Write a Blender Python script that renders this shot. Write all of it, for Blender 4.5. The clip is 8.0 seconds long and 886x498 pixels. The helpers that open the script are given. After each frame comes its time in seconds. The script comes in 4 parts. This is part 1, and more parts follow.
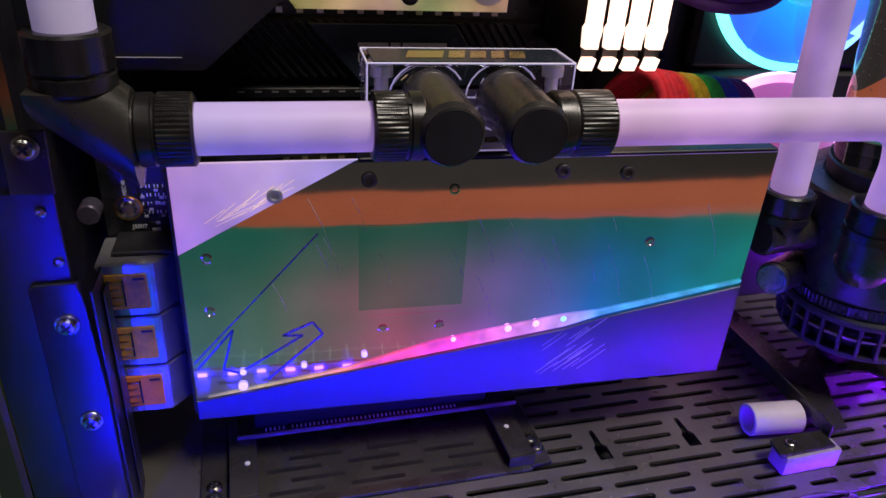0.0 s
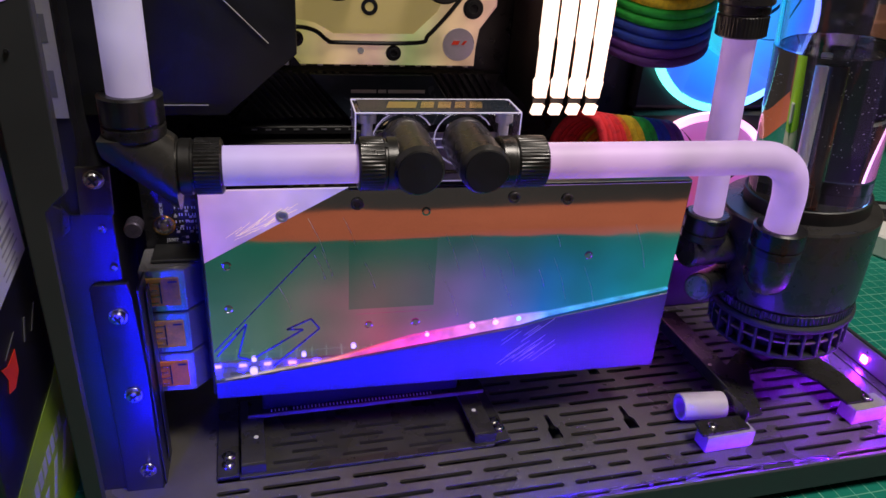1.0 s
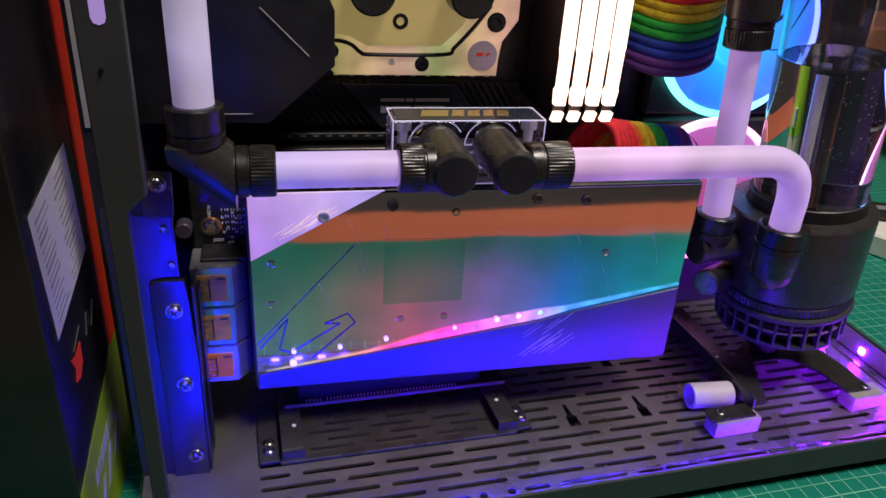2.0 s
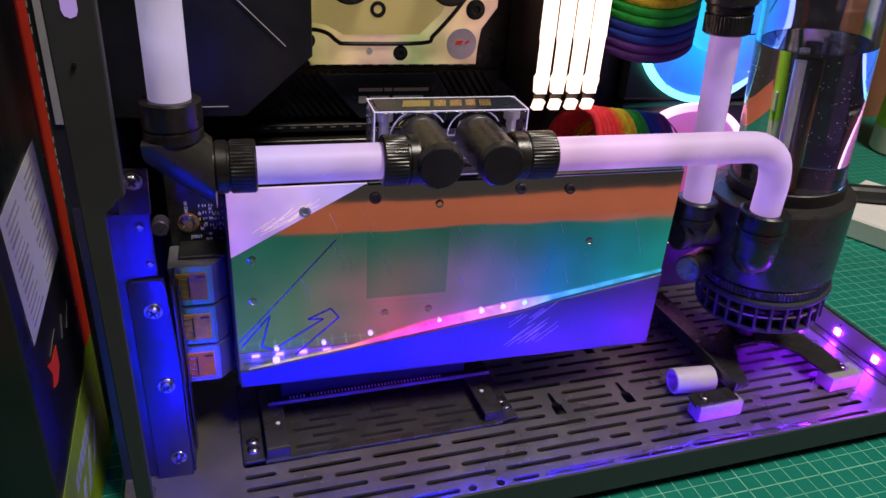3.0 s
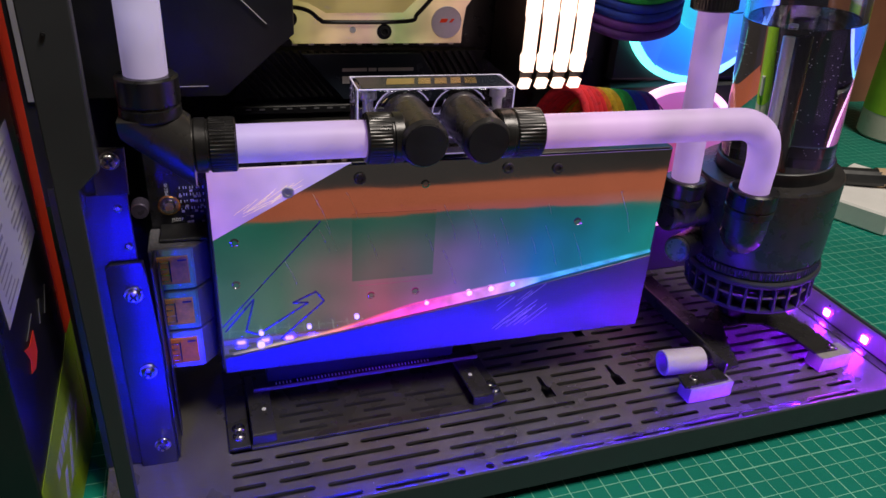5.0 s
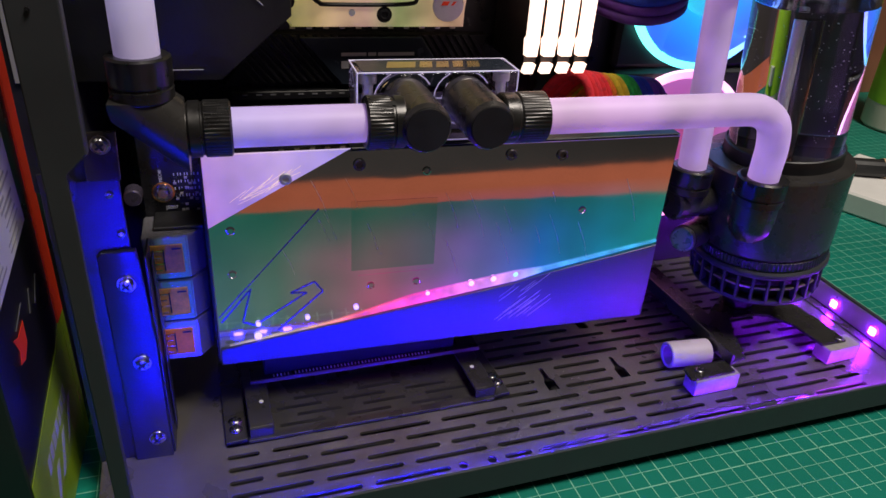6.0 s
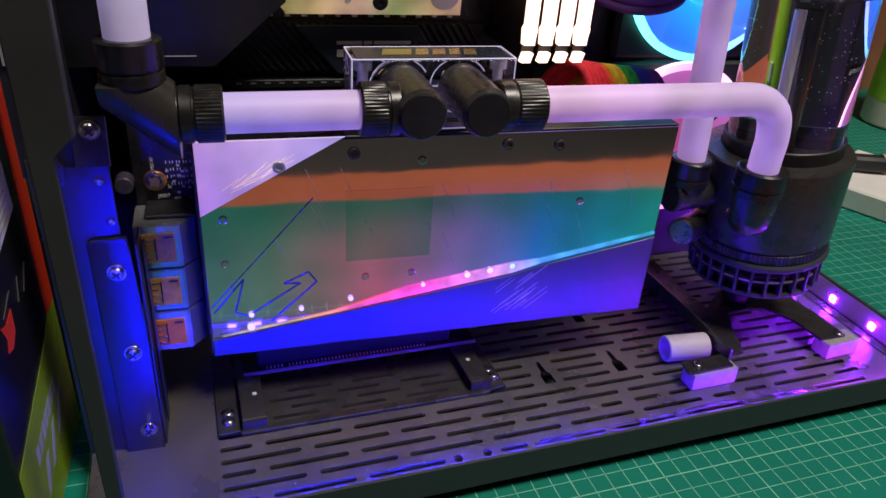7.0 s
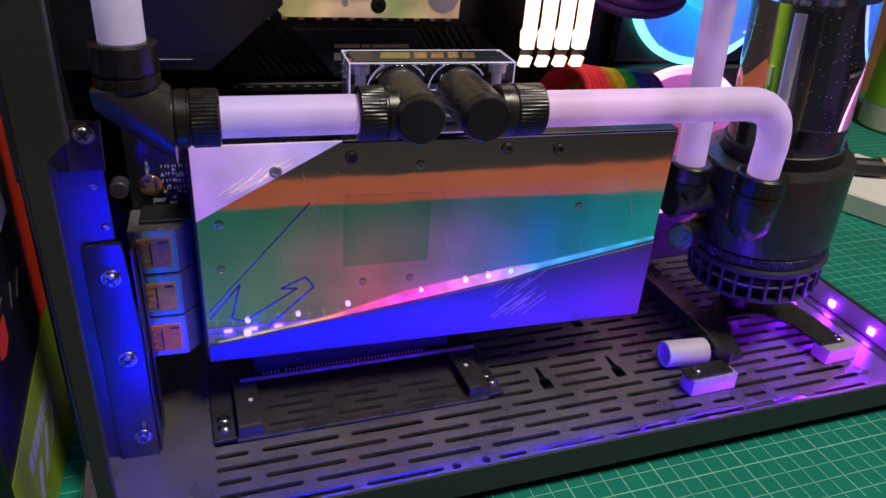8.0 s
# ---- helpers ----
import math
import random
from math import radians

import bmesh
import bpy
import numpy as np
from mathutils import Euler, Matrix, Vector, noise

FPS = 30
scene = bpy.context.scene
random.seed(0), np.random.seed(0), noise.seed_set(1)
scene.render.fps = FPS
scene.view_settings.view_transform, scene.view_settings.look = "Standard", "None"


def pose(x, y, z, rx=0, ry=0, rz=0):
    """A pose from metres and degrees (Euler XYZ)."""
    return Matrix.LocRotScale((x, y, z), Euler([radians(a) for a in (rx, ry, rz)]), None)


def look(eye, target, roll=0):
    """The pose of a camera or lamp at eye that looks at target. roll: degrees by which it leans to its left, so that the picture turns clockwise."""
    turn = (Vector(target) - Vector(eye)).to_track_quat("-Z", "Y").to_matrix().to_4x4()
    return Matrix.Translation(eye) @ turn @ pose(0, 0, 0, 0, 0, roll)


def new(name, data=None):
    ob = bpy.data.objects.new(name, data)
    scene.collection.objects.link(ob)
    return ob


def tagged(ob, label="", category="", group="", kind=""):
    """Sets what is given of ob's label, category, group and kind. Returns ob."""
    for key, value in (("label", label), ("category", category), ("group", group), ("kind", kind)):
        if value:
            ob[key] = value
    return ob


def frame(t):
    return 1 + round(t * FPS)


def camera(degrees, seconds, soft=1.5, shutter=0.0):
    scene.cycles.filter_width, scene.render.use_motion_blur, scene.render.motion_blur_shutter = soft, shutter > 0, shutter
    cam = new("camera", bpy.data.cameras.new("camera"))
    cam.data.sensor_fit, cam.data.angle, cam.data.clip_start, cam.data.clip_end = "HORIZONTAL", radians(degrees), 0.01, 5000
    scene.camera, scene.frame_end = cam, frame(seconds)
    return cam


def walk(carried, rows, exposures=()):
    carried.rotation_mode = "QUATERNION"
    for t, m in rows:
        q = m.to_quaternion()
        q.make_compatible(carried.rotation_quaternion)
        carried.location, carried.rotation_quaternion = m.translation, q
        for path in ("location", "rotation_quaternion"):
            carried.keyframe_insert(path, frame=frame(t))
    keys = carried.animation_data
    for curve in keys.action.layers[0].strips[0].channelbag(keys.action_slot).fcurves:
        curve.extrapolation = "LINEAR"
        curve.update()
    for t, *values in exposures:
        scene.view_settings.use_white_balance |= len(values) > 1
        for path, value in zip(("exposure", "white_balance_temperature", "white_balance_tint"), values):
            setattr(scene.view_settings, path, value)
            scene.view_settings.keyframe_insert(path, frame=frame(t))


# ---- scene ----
cam = camera(62.41, 8.0)
PATH = [
    (0, (0.0385, -0.2478, 0.2487), (0.2499, 0.6045, -0.2298), 3.82),
    (0.5, (0.0383, -0.2713, 0.2621), (0.2595, 0.5855, -0.2037), 4.07),
    (1, (0.0371, -0.3097, 0.2795), (0.2472, 0.5537, -0.1793), 4.04),
    (1.5, (0.0248, -0.3314, 0.2875), (0.2320, 0.5369, -0.1632), 4.00),
    (3, (0.0091, -0.3218, 0.2880), (0.2647, 0.5235, -0.1811), 4.04),
    (3.5, (0.0113, -0.3224, 0.2887), (0.2695, 0.5209, -0.1827), 4.05),
    (4, (0.0098, -0.3234, 0.2864), (0.2726, 0.5192, -0.1838), 3.96),
    (4.5, (0.0108, -0.3232, 0.2835), (0.2770, 0.5168, -0.1894), 3.90),
    (6, (0.0129, -0.3132, 0.2742), (0.2814, 0.5186, -0.2116), 4.05),
    (6.5, (0.0134, -0.3134, 0.2708), (0.2820, 0.5177, -0.2161), 4.17),
    (7, (0.0150, -0.3116, 0.2689), (0.2856, 0.5182, -0.2191), 4.37),
    (7.5, (0.0144, -0.3090, 0.2695), (0.2870, 0.5202, -0.2184), 4.52),
    (8, (0.0153, -0.3082, 0.2687), (0.2902, 0.5218, -0.2165), 4.55),
]
walk(cam, [(t, look(eye, target, roll)) for t, eye, target, roll in PATH],
     [(0, 0.14), (0.6, 0.10), (1.4, 0.40), (4.0, 0.38), (4.8, 0.25), (8, 0.26)])

# ---------------------------------------------------------------- light
world = bpy.data.worlds.new("world")
scene.world = world
world.use_nodes = True
world.node_tree.nodes["Background"].inputs[0].default_value = (0.75, 0.82, 1.0, 1)
world.node_tree.nodes["Background"].inputs[1].default_value = 0.02


def area_lamp(name, eye, target, sx, sy, watts, color):
    d = bpy.data.lights.new(name, "AREA")
    d.shape, d.size, d.size_y, d.energy, d.color = "RECTANGLE", sx, sy, watts, color
    ob = new(name, d)
    ob.matrix_world = look(eye, target)
    return ob


# the room's ceiling light, above and in front of the open case
area_lamp("room_light", (0.66, -0.62, 1.95), (0.2, -0.10, 0.0), 0.7, 0.45, 30, (1.0, 0.91, 0.80))


# ---------------------------------------------------------------- materials
def nodes_of(name):
    m = bpy.data.materials.new(name)
    m.use_nodes = True
    return m, m.node_tree.nodes, m.node_tree.links, m.node_tree.nodes["Principled BSDF"]


def stuff_mat(name, color, rough=0.5, metal=0.0, scale=60.0, vary=0.12, bump=0.0, fine=900.0, coat=0.0, spec=0.5, rvary=0.1, stretch=(1, 1, 1)):
    """A surface with stains at one scale and grain at a finer one."""
    m, n, l, b = nodes_of(name)
    tc = n.new("ShaderNodeTexCoord")
    mp = n.new("ShaderNodeMapping")
    mp.inputs["Scale"].default_value = stretch
    l.new(tc.outputs["Object"], mp.inputs["Vector"])
    big, small = n.new("ShaderNodeTexNoise"), n.new("ShaderNodeTexNoise")
    big.inputs["Scale"].default_value, small.inputs["Scale"].default_value = scale, fine
    big.inputs["Detail"].default_value, small.inputs["Detail"].default_value = 5, 3
    for t in (big, small):
        l.new(mp.outputs[0], t.inputs["Vector"])
    add = n.new("ShaderNodeMath")
    add.operation = "MULTIPLY_ADD"
    add.inputs[1].default_value = 0.35
    l.new(small.outputs[0], add.inputs[0])
    l.new(big.outputs[0], add.inputs[2])
    ramp = n.new("ShaderNodeMapRange")
    ramp.inputs["From Min"].default_value, ramp.inputs["From Max"].default_value = 0.42, 0.95
    ramp.inputs["To Min"].default_value, ramp.inputs["To Max"].default_value = 1 - vary, 1 + vary
    l.new(add.outputs[0], ramp.inputs["Value"])
    mul = n.new("ShaderNodeVectorMath")
    mul.operation = "SCALE"
    mul.inputs[0].default_value = color
    l.new(ramp.outputs[0], mul.inputs["Scale"])
    l.new(mul.outputs[0], b.inputs["Base Color"])
    rr = n.new("ShaderNodeMapRange")
    rr.inputs["From Min"].default_value, rr.inputs["From Max"].default_value = 0.3, 0.8
    rr.inputs["To Min"].default_value, rr.inputs["To Max"].default_value = max(0.02, rough - rvary), min(1, rough + rvary)
    l.new(big.outputs[0], rr.inputs["Value"])
    l.new(rr.outputs[0], b.inputs["Roughness"])
    b.inputs["Metallic"].default_value, b.inputs["Specular IOR Level"].default_value = metal, spec
    b.inputs["Coat Weight"].default_value = coat
    if bump:
        bp = n.new("ShaderNodeBump")
        bp.inputs["Strength"].default_value, bp.inputs["Distance"].default_value = bump, 0.0006
        l.new(small.outputs[0], bp.inputs["Height"])
        l.new(bp.outputs[0], b.inputs["Normal"])
    return m


def glow_mat(name, color, strength, base=None, rough=0.35):
    m, n, l, b = nodes_of(name)
    b.inputs["Base Color"].default_value = (*(base or color), 1)
    b.inputs["Roughness"].default_value = rough
    b.inputs["Emission Color"].default_value = (*color, 1)
    b.inputs["Emission Strength"].default_value = strength
    return m


def ramp_glow(name, stops, strength, axis=0, lo=0.0, hi=1.0, base=(0.8, 0.8, 0.8), rough=0.35, trans=0.0, cloud=0.0):
    """Light that changes its colour along one axis of the object."""
    m, n, l, b = nodes_of(name)
    tc, sep, mr, cr = (n.new("ShaderNode" + k) for k in ("TexCoord", "SeparateXYZ", "MapRange", "ValToRGB"))
    l.new(tc.outputs["Object"], sep.inputs[0])
    l.new(sep.outputs[axis], mr.inputs["Value"])
    mr.inputs["From Min"].default_value, mr.inputs["From Max"].default_value = lo, hi
    l.new(mr.outputs[0], cr.inputs[0])
    e = cr.color_ramp.elements
    e[0].position, e[0].color = stops[0][0], (*stops[0][1], 1)
    e[1].position, e[1].color = stops[-1][0], (*stops[-1][1], 1)
    for p, c in stops[1:-1]:
        e.new(p).color = (*c, 1)
    l.new(cr.outputs[0], b.inputs["Emission Color"])
    b.inputs["Emission Strength"].default_value = strength
    b.inputs["Base Color"].default_value, b.inputs["Roughness"].default_value = (*base, 1), rough
    b.inputs["Transmission Weight"].default_value = trans
    if cloud:
        no, cm = n.new("ShaderNodeTexNoise"), n.new("ShaderNodeMapRange")
        no.inputs["Scale"].default_value, no.inputs["Detail"].default_value = cloud, 2
        l.new(tc.outputs["Object"], no.inputs["Vector"])
        l.new(no.outputs[0], cm.inputs["Value"])
        cm.inputs["From Min"].default_value, cm.inputs["From Max"].default_value = 0.3, 0.7
        cm.inputs["To Min"].default_value, cm.inputs["To Max"].default_value = strength * 0.55, strength * 1.35
        l.new(cm.outputs[0], b.inputs["Emission Strength"])
    return m


def glass_mat(name, color=(1, 1, 1), rough=0.02, ior=1.49):
    m, n, l, b = nodes_of(name)
    b.inputs["Base Color"].default_value = (*color, 1)
    b.inputs["Roughness"].default_value, b.inputs["IOR"].default_value = rough, ior
    b.inputs["Transmission Weight"].default_value = 1
    return m


# ---------------------------------------------------------------- building helpers
def mesh_of(name, bm, material, smooth=True):
    me = bpy.data.meshes.new(name)
    bmesh.ops.recalc_face_normals(bm, faces=bm.faces)
    bm.to_mesh(me)
    bm.free()
    if material:
        me.materials.append(material)
    if smooth:
        me.shade_smooth()
        me.set_sharp_from_angle(angle=radians(24))
    return me


def part(name, bm, material, parent=None, label=""):
    """One mesh object under a thing or under a part."""
    ob = new(name, mesh_of(name, bm, material))
    ob.parent = parent
    if label:
        ob["label"] = label
    return ob


def piece(name, me, m, parent):
    """An object of its own on shared mesh data."""
    ob = new(name, me)
    ob.parent = parent
    ob.matrix_local = m
    return ob


def thing(name, label, category, m=None, group="", kind=""):
    ob = new(name)
    ob.empty_display_size = 0.01
    if m is not None:
        ob.matrix_world = m
    return tagged(ob, label, category, group, kind)


def join(*bms):
    out = bms[0]
    for b in bms[1:]:
        me = bpy.data.meshes.new("tmp")
        b.to_mesh(me)
        out.from_mesh(me)
        bpy.data.meshes.remove(me)
        b.free()
    return out


def box(x0, x1, y0, y1, z0, z1, bevel=0.0, seg=1):
    bm = bmesh.new()
    bmesh.ops.create_cube(bm, size=1)
    for v in bm.verts:
        v.co = Vector(((x0 + x1) / 2 + v.co.x * (x1 - x0), (y0 + y1) / 2 + v.co.y * (y1 - y0), (z0 + z1) / 2 + v.co.z * (z1 - z0)))
    if bevel:
        bmesh.ops.bevel(bm, geom=bm.edges[:], offset=bevel, segments=seg, affect="EDGES", profile=0.5)
    return bm


def spin(profile, seg=40, a=(0, 0, 0), axis=(0, 0, 1), ridges=0, ridge_rows=(), depth=0.0, caps=True):
    """A turned body: profile of (radius, height) along axis from a. ridges: knurls cut round the rows named."""
    bm = bmesh.new()
    m = Matrix.Translation(a) @ Vector(axis).to_track_quat("Z", "Y").to_matrix().to_4x4()
    n = ridges * 4 if ridges else seg
    loops = []
    for k, (r, h) in enumerate(profile):
        loop = []
        for i in range(n):
            q = r - (depth if k in ridge_rows and i % 4 >= 2 else 0)
            t = 2 * math.pi * i / n
            loop.append(bm.verts.new(m @ Vector((q * math.cos(t), q * math.sin(t), h))))
        loops.append(loop)
    for p, q in zip(loops, loops[1:]):
        for i in range(n):
            bm.faces.new((p[i], p[(i + 1) % n], q[(i + 1) % n], q[i]))
    for loop, r in ((loops[0], profile[0][0]), (loops[-1], profile[-1][0])):
        if caps and r > 1e-6:
            bm.faces.new(loop)
    bmesh.ops.remove_doubles(bm, verts=bm.verts, dist=1e-7)
    return bm


def rod(a, b, r, seg=24, bevel=0.0):
    a, b = Vector(a), Vector(b)
    h = (b - a).length
    c = min(bevel, r * 0.9)
    prof = [(r - c, 0), (r, c), (r, h - c), (r - c, h)] if c else [(r, 0), (r, h)]
    return spin(prof, seg, a, b - a)


def pipe(points, r, seg=16, caps=True):
    """A round tube through the points."""
    bm = bmesh.new()
    pts = [Vector(p) for p in points]
    loops, up = [], None
    for i, p in enumerate(pts):
        d = (pts[min(i + 1, len(pts) - 1)] - pts[max(i - 1, 0)]).normalized()
        if up is None:
            up = d.orthogonal().normalized()
        up = (up - d * up.dot(d)).normalized()
        s = d.cross(up)
        loops.append([bm.verts.new(p + r * (math.cos(2 * math.pi * k / seg) * up + math.sin(2 * math.pi * k / seg) * s)) for k in range(seg)])
    for p, q in zip(loops, loops[1:]):
        for i in range(seg):
            bm.faces.new((p[i], p[(i + 1) % seg], q[(i + 1) % seg], q[i]))
    if caps:
        bm.faces.new(loops[0])
        bm.faces.new(loops[-1])
    return bm


def curve_points(ctrl, n=12):
    """Catmull-Rom through the control points."""
    c = [Vector(p) for p in ctrl]
    c = [2 * c[0] - c[1]] + c + [2 * c[-1] - c[-2]]
    out = []
    for i in range(1, len(c) - 2):
        for k in range(n):
            t = k / n
            p0, p1, p2, p3 = c[i - 1:i + 3]
            out.append(0.5 * (2 * p1 + (p2 - p0) * t + (2 * p0 - 5 * p1 + 4 * p2 - p3) * t * t + (3 * p1 - p0 - 3 * p2 + p3) * t ** 3))
    return out + [c[-2]]


def slab(outline, y0, y1, bevel=0.0):
    """An upright plate: outline of (x, z), from y0 to y1."""
    bm = bmesh.new()
    f = [bm.verts.new((x, y0, z)) for x, z in outline]
    g = [bm.verts.new((x, y1, z)) for x, z in outline]
    bm.faces.new(f)
    bm.faces.new(g[::-1])
    n = len(f)
    for i in range(n):
        bm.faces.new((f[i], g[i], g[(i + 1) % n], f[(i + 1) % n]))
    if bevel:
        front = [e for e in bm.edges if all(abs(v.co.y - y0) < 1e-7 for v in e.verts)]
        bmesh.ops.bevel(bm, geom=front, offset=bevel, segments=2, affect="EDGES", profile=0.5)
    return bm


def flat(outline, z0, z1, bevel=0.0):
    """A lying plate: outline of (x, y), from z0 up to z1."""
    bm = slab(outline, 0, 1)
    for v in bm.verts:
        v.co = Vector((v.co.x, v.co.z, z1 if v.co.y < 0.5 else z0))
    if bevel:
        top = [e for e in bm.edges if all(abs(v.co.z - z1) < 1e-7 for v in e.verts)]
        bmesh.ops.bevel(bm, geom=top, offset=bevel, segments=1, affect="EDGES")
    return bm


def letters(name, text, size, m, material, parent, depth=0.0002, shear=0.0, wide=1.0):
    """Words in the built-in font, as a mesh."""
    cu = bpy.data.curves.new(name, "FONT")
    cu.body, cu.size, cu.extrude, cu.shear, cu.resolution_u = text, size, depth, shear, 3
    tmp = new(name + "_tmp", cu)
    bpy.context.view_layer.update()
    me = bpy.data.meshes.new_from_object(tmp.evaluated_get(bpy.context.evaluated_depsgraph_get()))
    bpy.data.objects.remove(tmp)
    me.materials.clear()
    me.materials.append(material)
    ob = new(name, me)
    ob.parent = parent
    ob.matrix_local = m @ Matrix.Diagonal((wide, 1, 1, 1))
    return ob


def screw(name, at, axis, r, material, parent, dark, h=0.0022):
    """A pan-head cross screw with its washer."""
    bm = spin([(r * 1.25, 0), (r * 1.3, 0.0004), (r * 1.25, 0.0007), (r, 0.0007), (r, h * 0.75), (r * 0.8, h), (0, h * 1.08)], 20, at, axis)
    s = part(name, bm, material, parent)
    q = Matrix.Translation(at) @ Vector(axis).to_track_quat("Z", "Y").to_matrix().to_4x4() @ pose(0, 0, h * 1.0, 0, 0, 35)
    c = join(box(-r * .62, r * .62, -r * .13, r * .13, 0, 0.0004), box(-r * .13, r * .13, -r * .62, r * .62, 0.00005, 0.00045))
    bmesh.ops.transform(c, matrix=q, verts=c.verts)
    part("recess", c, dark, s)
    return s


BLACK = stuff_mat("satin_black_metal", (0.078, 0.073, 0.071), 0.31, 0.6, 70, 0.2, 0.1, 2500, spec=0.6)
ANOD = stuff_mat("black_anodised_aluminium", (0.055, 0.053, 0.054), 0.34, 0.75, 120, 0.2, 0.05, 3000)
FLOORM = stuff_mat("black_powder_coat", (0.125, 0.115, 0.107), 0.33, 0.4, 25, 0.3, 0.25, 4200, rvary=0.09)
FRAME = stuff_mat("grey_case_frame", (0.0330, 0.0360, 0.0430), 0.55, 0.0, 30, 0.12, 0.2, 4000)
VOID = stuff_mat("dark_plastic", (0.012, 0.012, 0.014), 0.5, 0.0, 60, 0.3, 0.1)
PCB = stuff_mat("black_circuit_board", (0.010, 0.010, 0.013), 0.32, 0.0, 150, 0.3, 0.05)
STEEL = stuff_mat("zinc_steel", (0.60, 0.60, 0.61), 0.36, 0.7, 60, 0.12, 0.08, 2500)
BRKM = stuff_mat("bracket_steel", (0.10, 0.10, 0.115), 0.36, 0.95, 40, 0.08, 0.1, 3000, rvary=0.04)
SCREWM = stuff_mat("screw_steel", (0.5, 0.48, 0.46), 0.25, 1.0, 200, 0.2)
MIRROR = stuff_mat("polished_nickel_glow", (0.56, 0.59, 0.61), 0.052, 1.0, 14, 0.14, rvary=0.024)


def add_glow(m, stops, strength, lo, hi):
    """A soft cloudy glow put into the metal's emission, standing in for lamp light in a clear cover."""
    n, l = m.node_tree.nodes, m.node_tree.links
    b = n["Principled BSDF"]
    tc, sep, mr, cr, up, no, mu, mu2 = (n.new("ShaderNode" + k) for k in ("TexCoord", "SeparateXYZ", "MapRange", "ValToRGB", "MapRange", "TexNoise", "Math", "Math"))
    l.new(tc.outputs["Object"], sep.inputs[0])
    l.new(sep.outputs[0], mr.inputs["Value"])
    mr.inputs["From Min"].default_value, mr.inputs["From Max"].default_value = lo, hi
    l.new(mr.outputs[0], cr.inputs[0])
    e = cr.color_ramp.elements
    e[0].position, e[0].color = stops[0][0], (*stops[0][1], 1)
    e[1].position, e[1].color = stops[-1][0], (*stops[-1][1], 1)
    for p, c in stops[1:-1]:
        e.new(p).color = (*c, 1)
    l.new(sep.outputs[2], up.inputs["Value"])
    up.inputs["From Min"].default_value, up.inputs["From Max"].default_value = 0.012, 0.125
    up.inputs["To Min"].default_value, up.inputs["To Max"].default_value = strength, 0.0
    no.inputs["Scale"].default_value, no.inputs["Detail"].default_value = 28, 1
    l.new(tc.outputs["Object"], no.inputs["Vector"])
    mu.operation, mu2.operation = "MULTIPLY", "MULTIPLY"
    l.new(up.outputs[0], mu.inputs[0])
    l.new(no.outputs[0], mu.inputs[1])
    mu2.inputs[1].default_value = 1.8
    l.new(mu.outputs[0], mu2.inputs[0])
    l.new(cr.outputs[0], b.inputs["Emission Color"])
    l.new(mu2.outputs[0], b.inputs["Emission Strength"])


def wavy(m, scale, strength):
    """The polished sheet is not quite flat: what it mirrors swims a little."""
    n, l = m.node_tree.nodes, m.node_tree.links
    tc, no, bp = (n.new("ShaderNode" + k) for k in ("TexCoord", "TexNoise", "Bump"))
    no.inputs["Scale"].default_value, no.inputs["Detail"].default_value = scale, 1.5
    bp.inputs["Strength"].default_value, bp.inputs["Distance"].default_value = strength, 0.001
    l.new(tc.outputs["Object"], no.inputs["Vector"])
    l.new(no.outputs[0], bp.inputs["Height"])
    l.new(bp.outputs[0], n["Principled BSDF"].inputs["Normal"])


wavy(MIRROR, 22, 0.22)
# coloured glow painted into the nickel, changing along the plate
add_glow(MIRROR, [(0, (0.10, 0.11, 0.17)), (0.12, (0.13, 0.11, 0.10)), (0.35, (0.72, 0.03, 0.24)), (0.5, (0.40, 0.03, 0.66)), (0.70, (0.02, 0.10, 0.95)), (0.86, (0.0, 0.34, 0.85)), (1, (0.0, 0.42, 0.45))], 0.82, 0.0, 0.24)
BRUSHED = stuff_mat("brushed_aluminium", (0.155, 0.15, 0.18), 0.40, 1.0, 30, 0.06, 0.18, 1600, stretch=(0.06, 1, 1))
# lilac glow put into the corner's emission for light spreading in the acrylic
CORNER = ramp_glow("frosted_acrylic_with_glow", [(0, (0.75, 0.35, 0.75)), (0.5, (0.7, 0.45, 0.85)), (1, (0.45, 0.35, 1.0))], 0.36, 0, 0.0, 0.065, (0.5, 0.45, 0.55), 0.22, cloud=38)
PALE = stuff_mat("pale_anodised_aluminium", (0.88, 0.87, 0.9), 0.4, 0.45, 20, 0.05, 0.1, 3000)
ACRYL = glass_mat("clear_acrylic", (0.97, 0.97, 1.0), 0.03)
WATER = glass_mat("coolant_glass", (0.96, 0.97, 0.99), 0.01, 1.38)
FOAM = stuff_mat("white_foam", (0.32, 0.30, 0.31), 0.9, 0.0, 180, 0.15, 0.8, 2600)
ORANGE = stuff_mat("orange_connector_plastic", (0.85, 0.26, 0.03), 0.5, 0.0, 120, 0.2, 0.1, spec=0.2)
GOLD = stuff_mat("gold_contacts", (0.9, 0.55, 0.16), 0.25, 1.0)
WHITE = stuff_mat("white_print", (0.72, 0.72, 0.72), 0.6)
MAT_LINE = stuff_mat("mat_print", (0.20, 0.56, 0.41), 0.7, 0, 40, 0.15)
MATM = stuff_mat("green_cutting_mat", (0.002, 0.190, 0.138), 0.58, 0.0, 12, 0.18, 0.35, 3000, spec=0.28)
DESK = stuff_mat("orange_brown_desk", (0.66, 0.17, 0.085), 0.45, 0.0, 6, 0.14, 0.1, 300, stretch=(0.2, 1, 1))
CARD = stuff_mat("black_gloss_card", (0.012, 0.011, 0.012), 0.32, 0.0, 25, 0.3, 0.05)
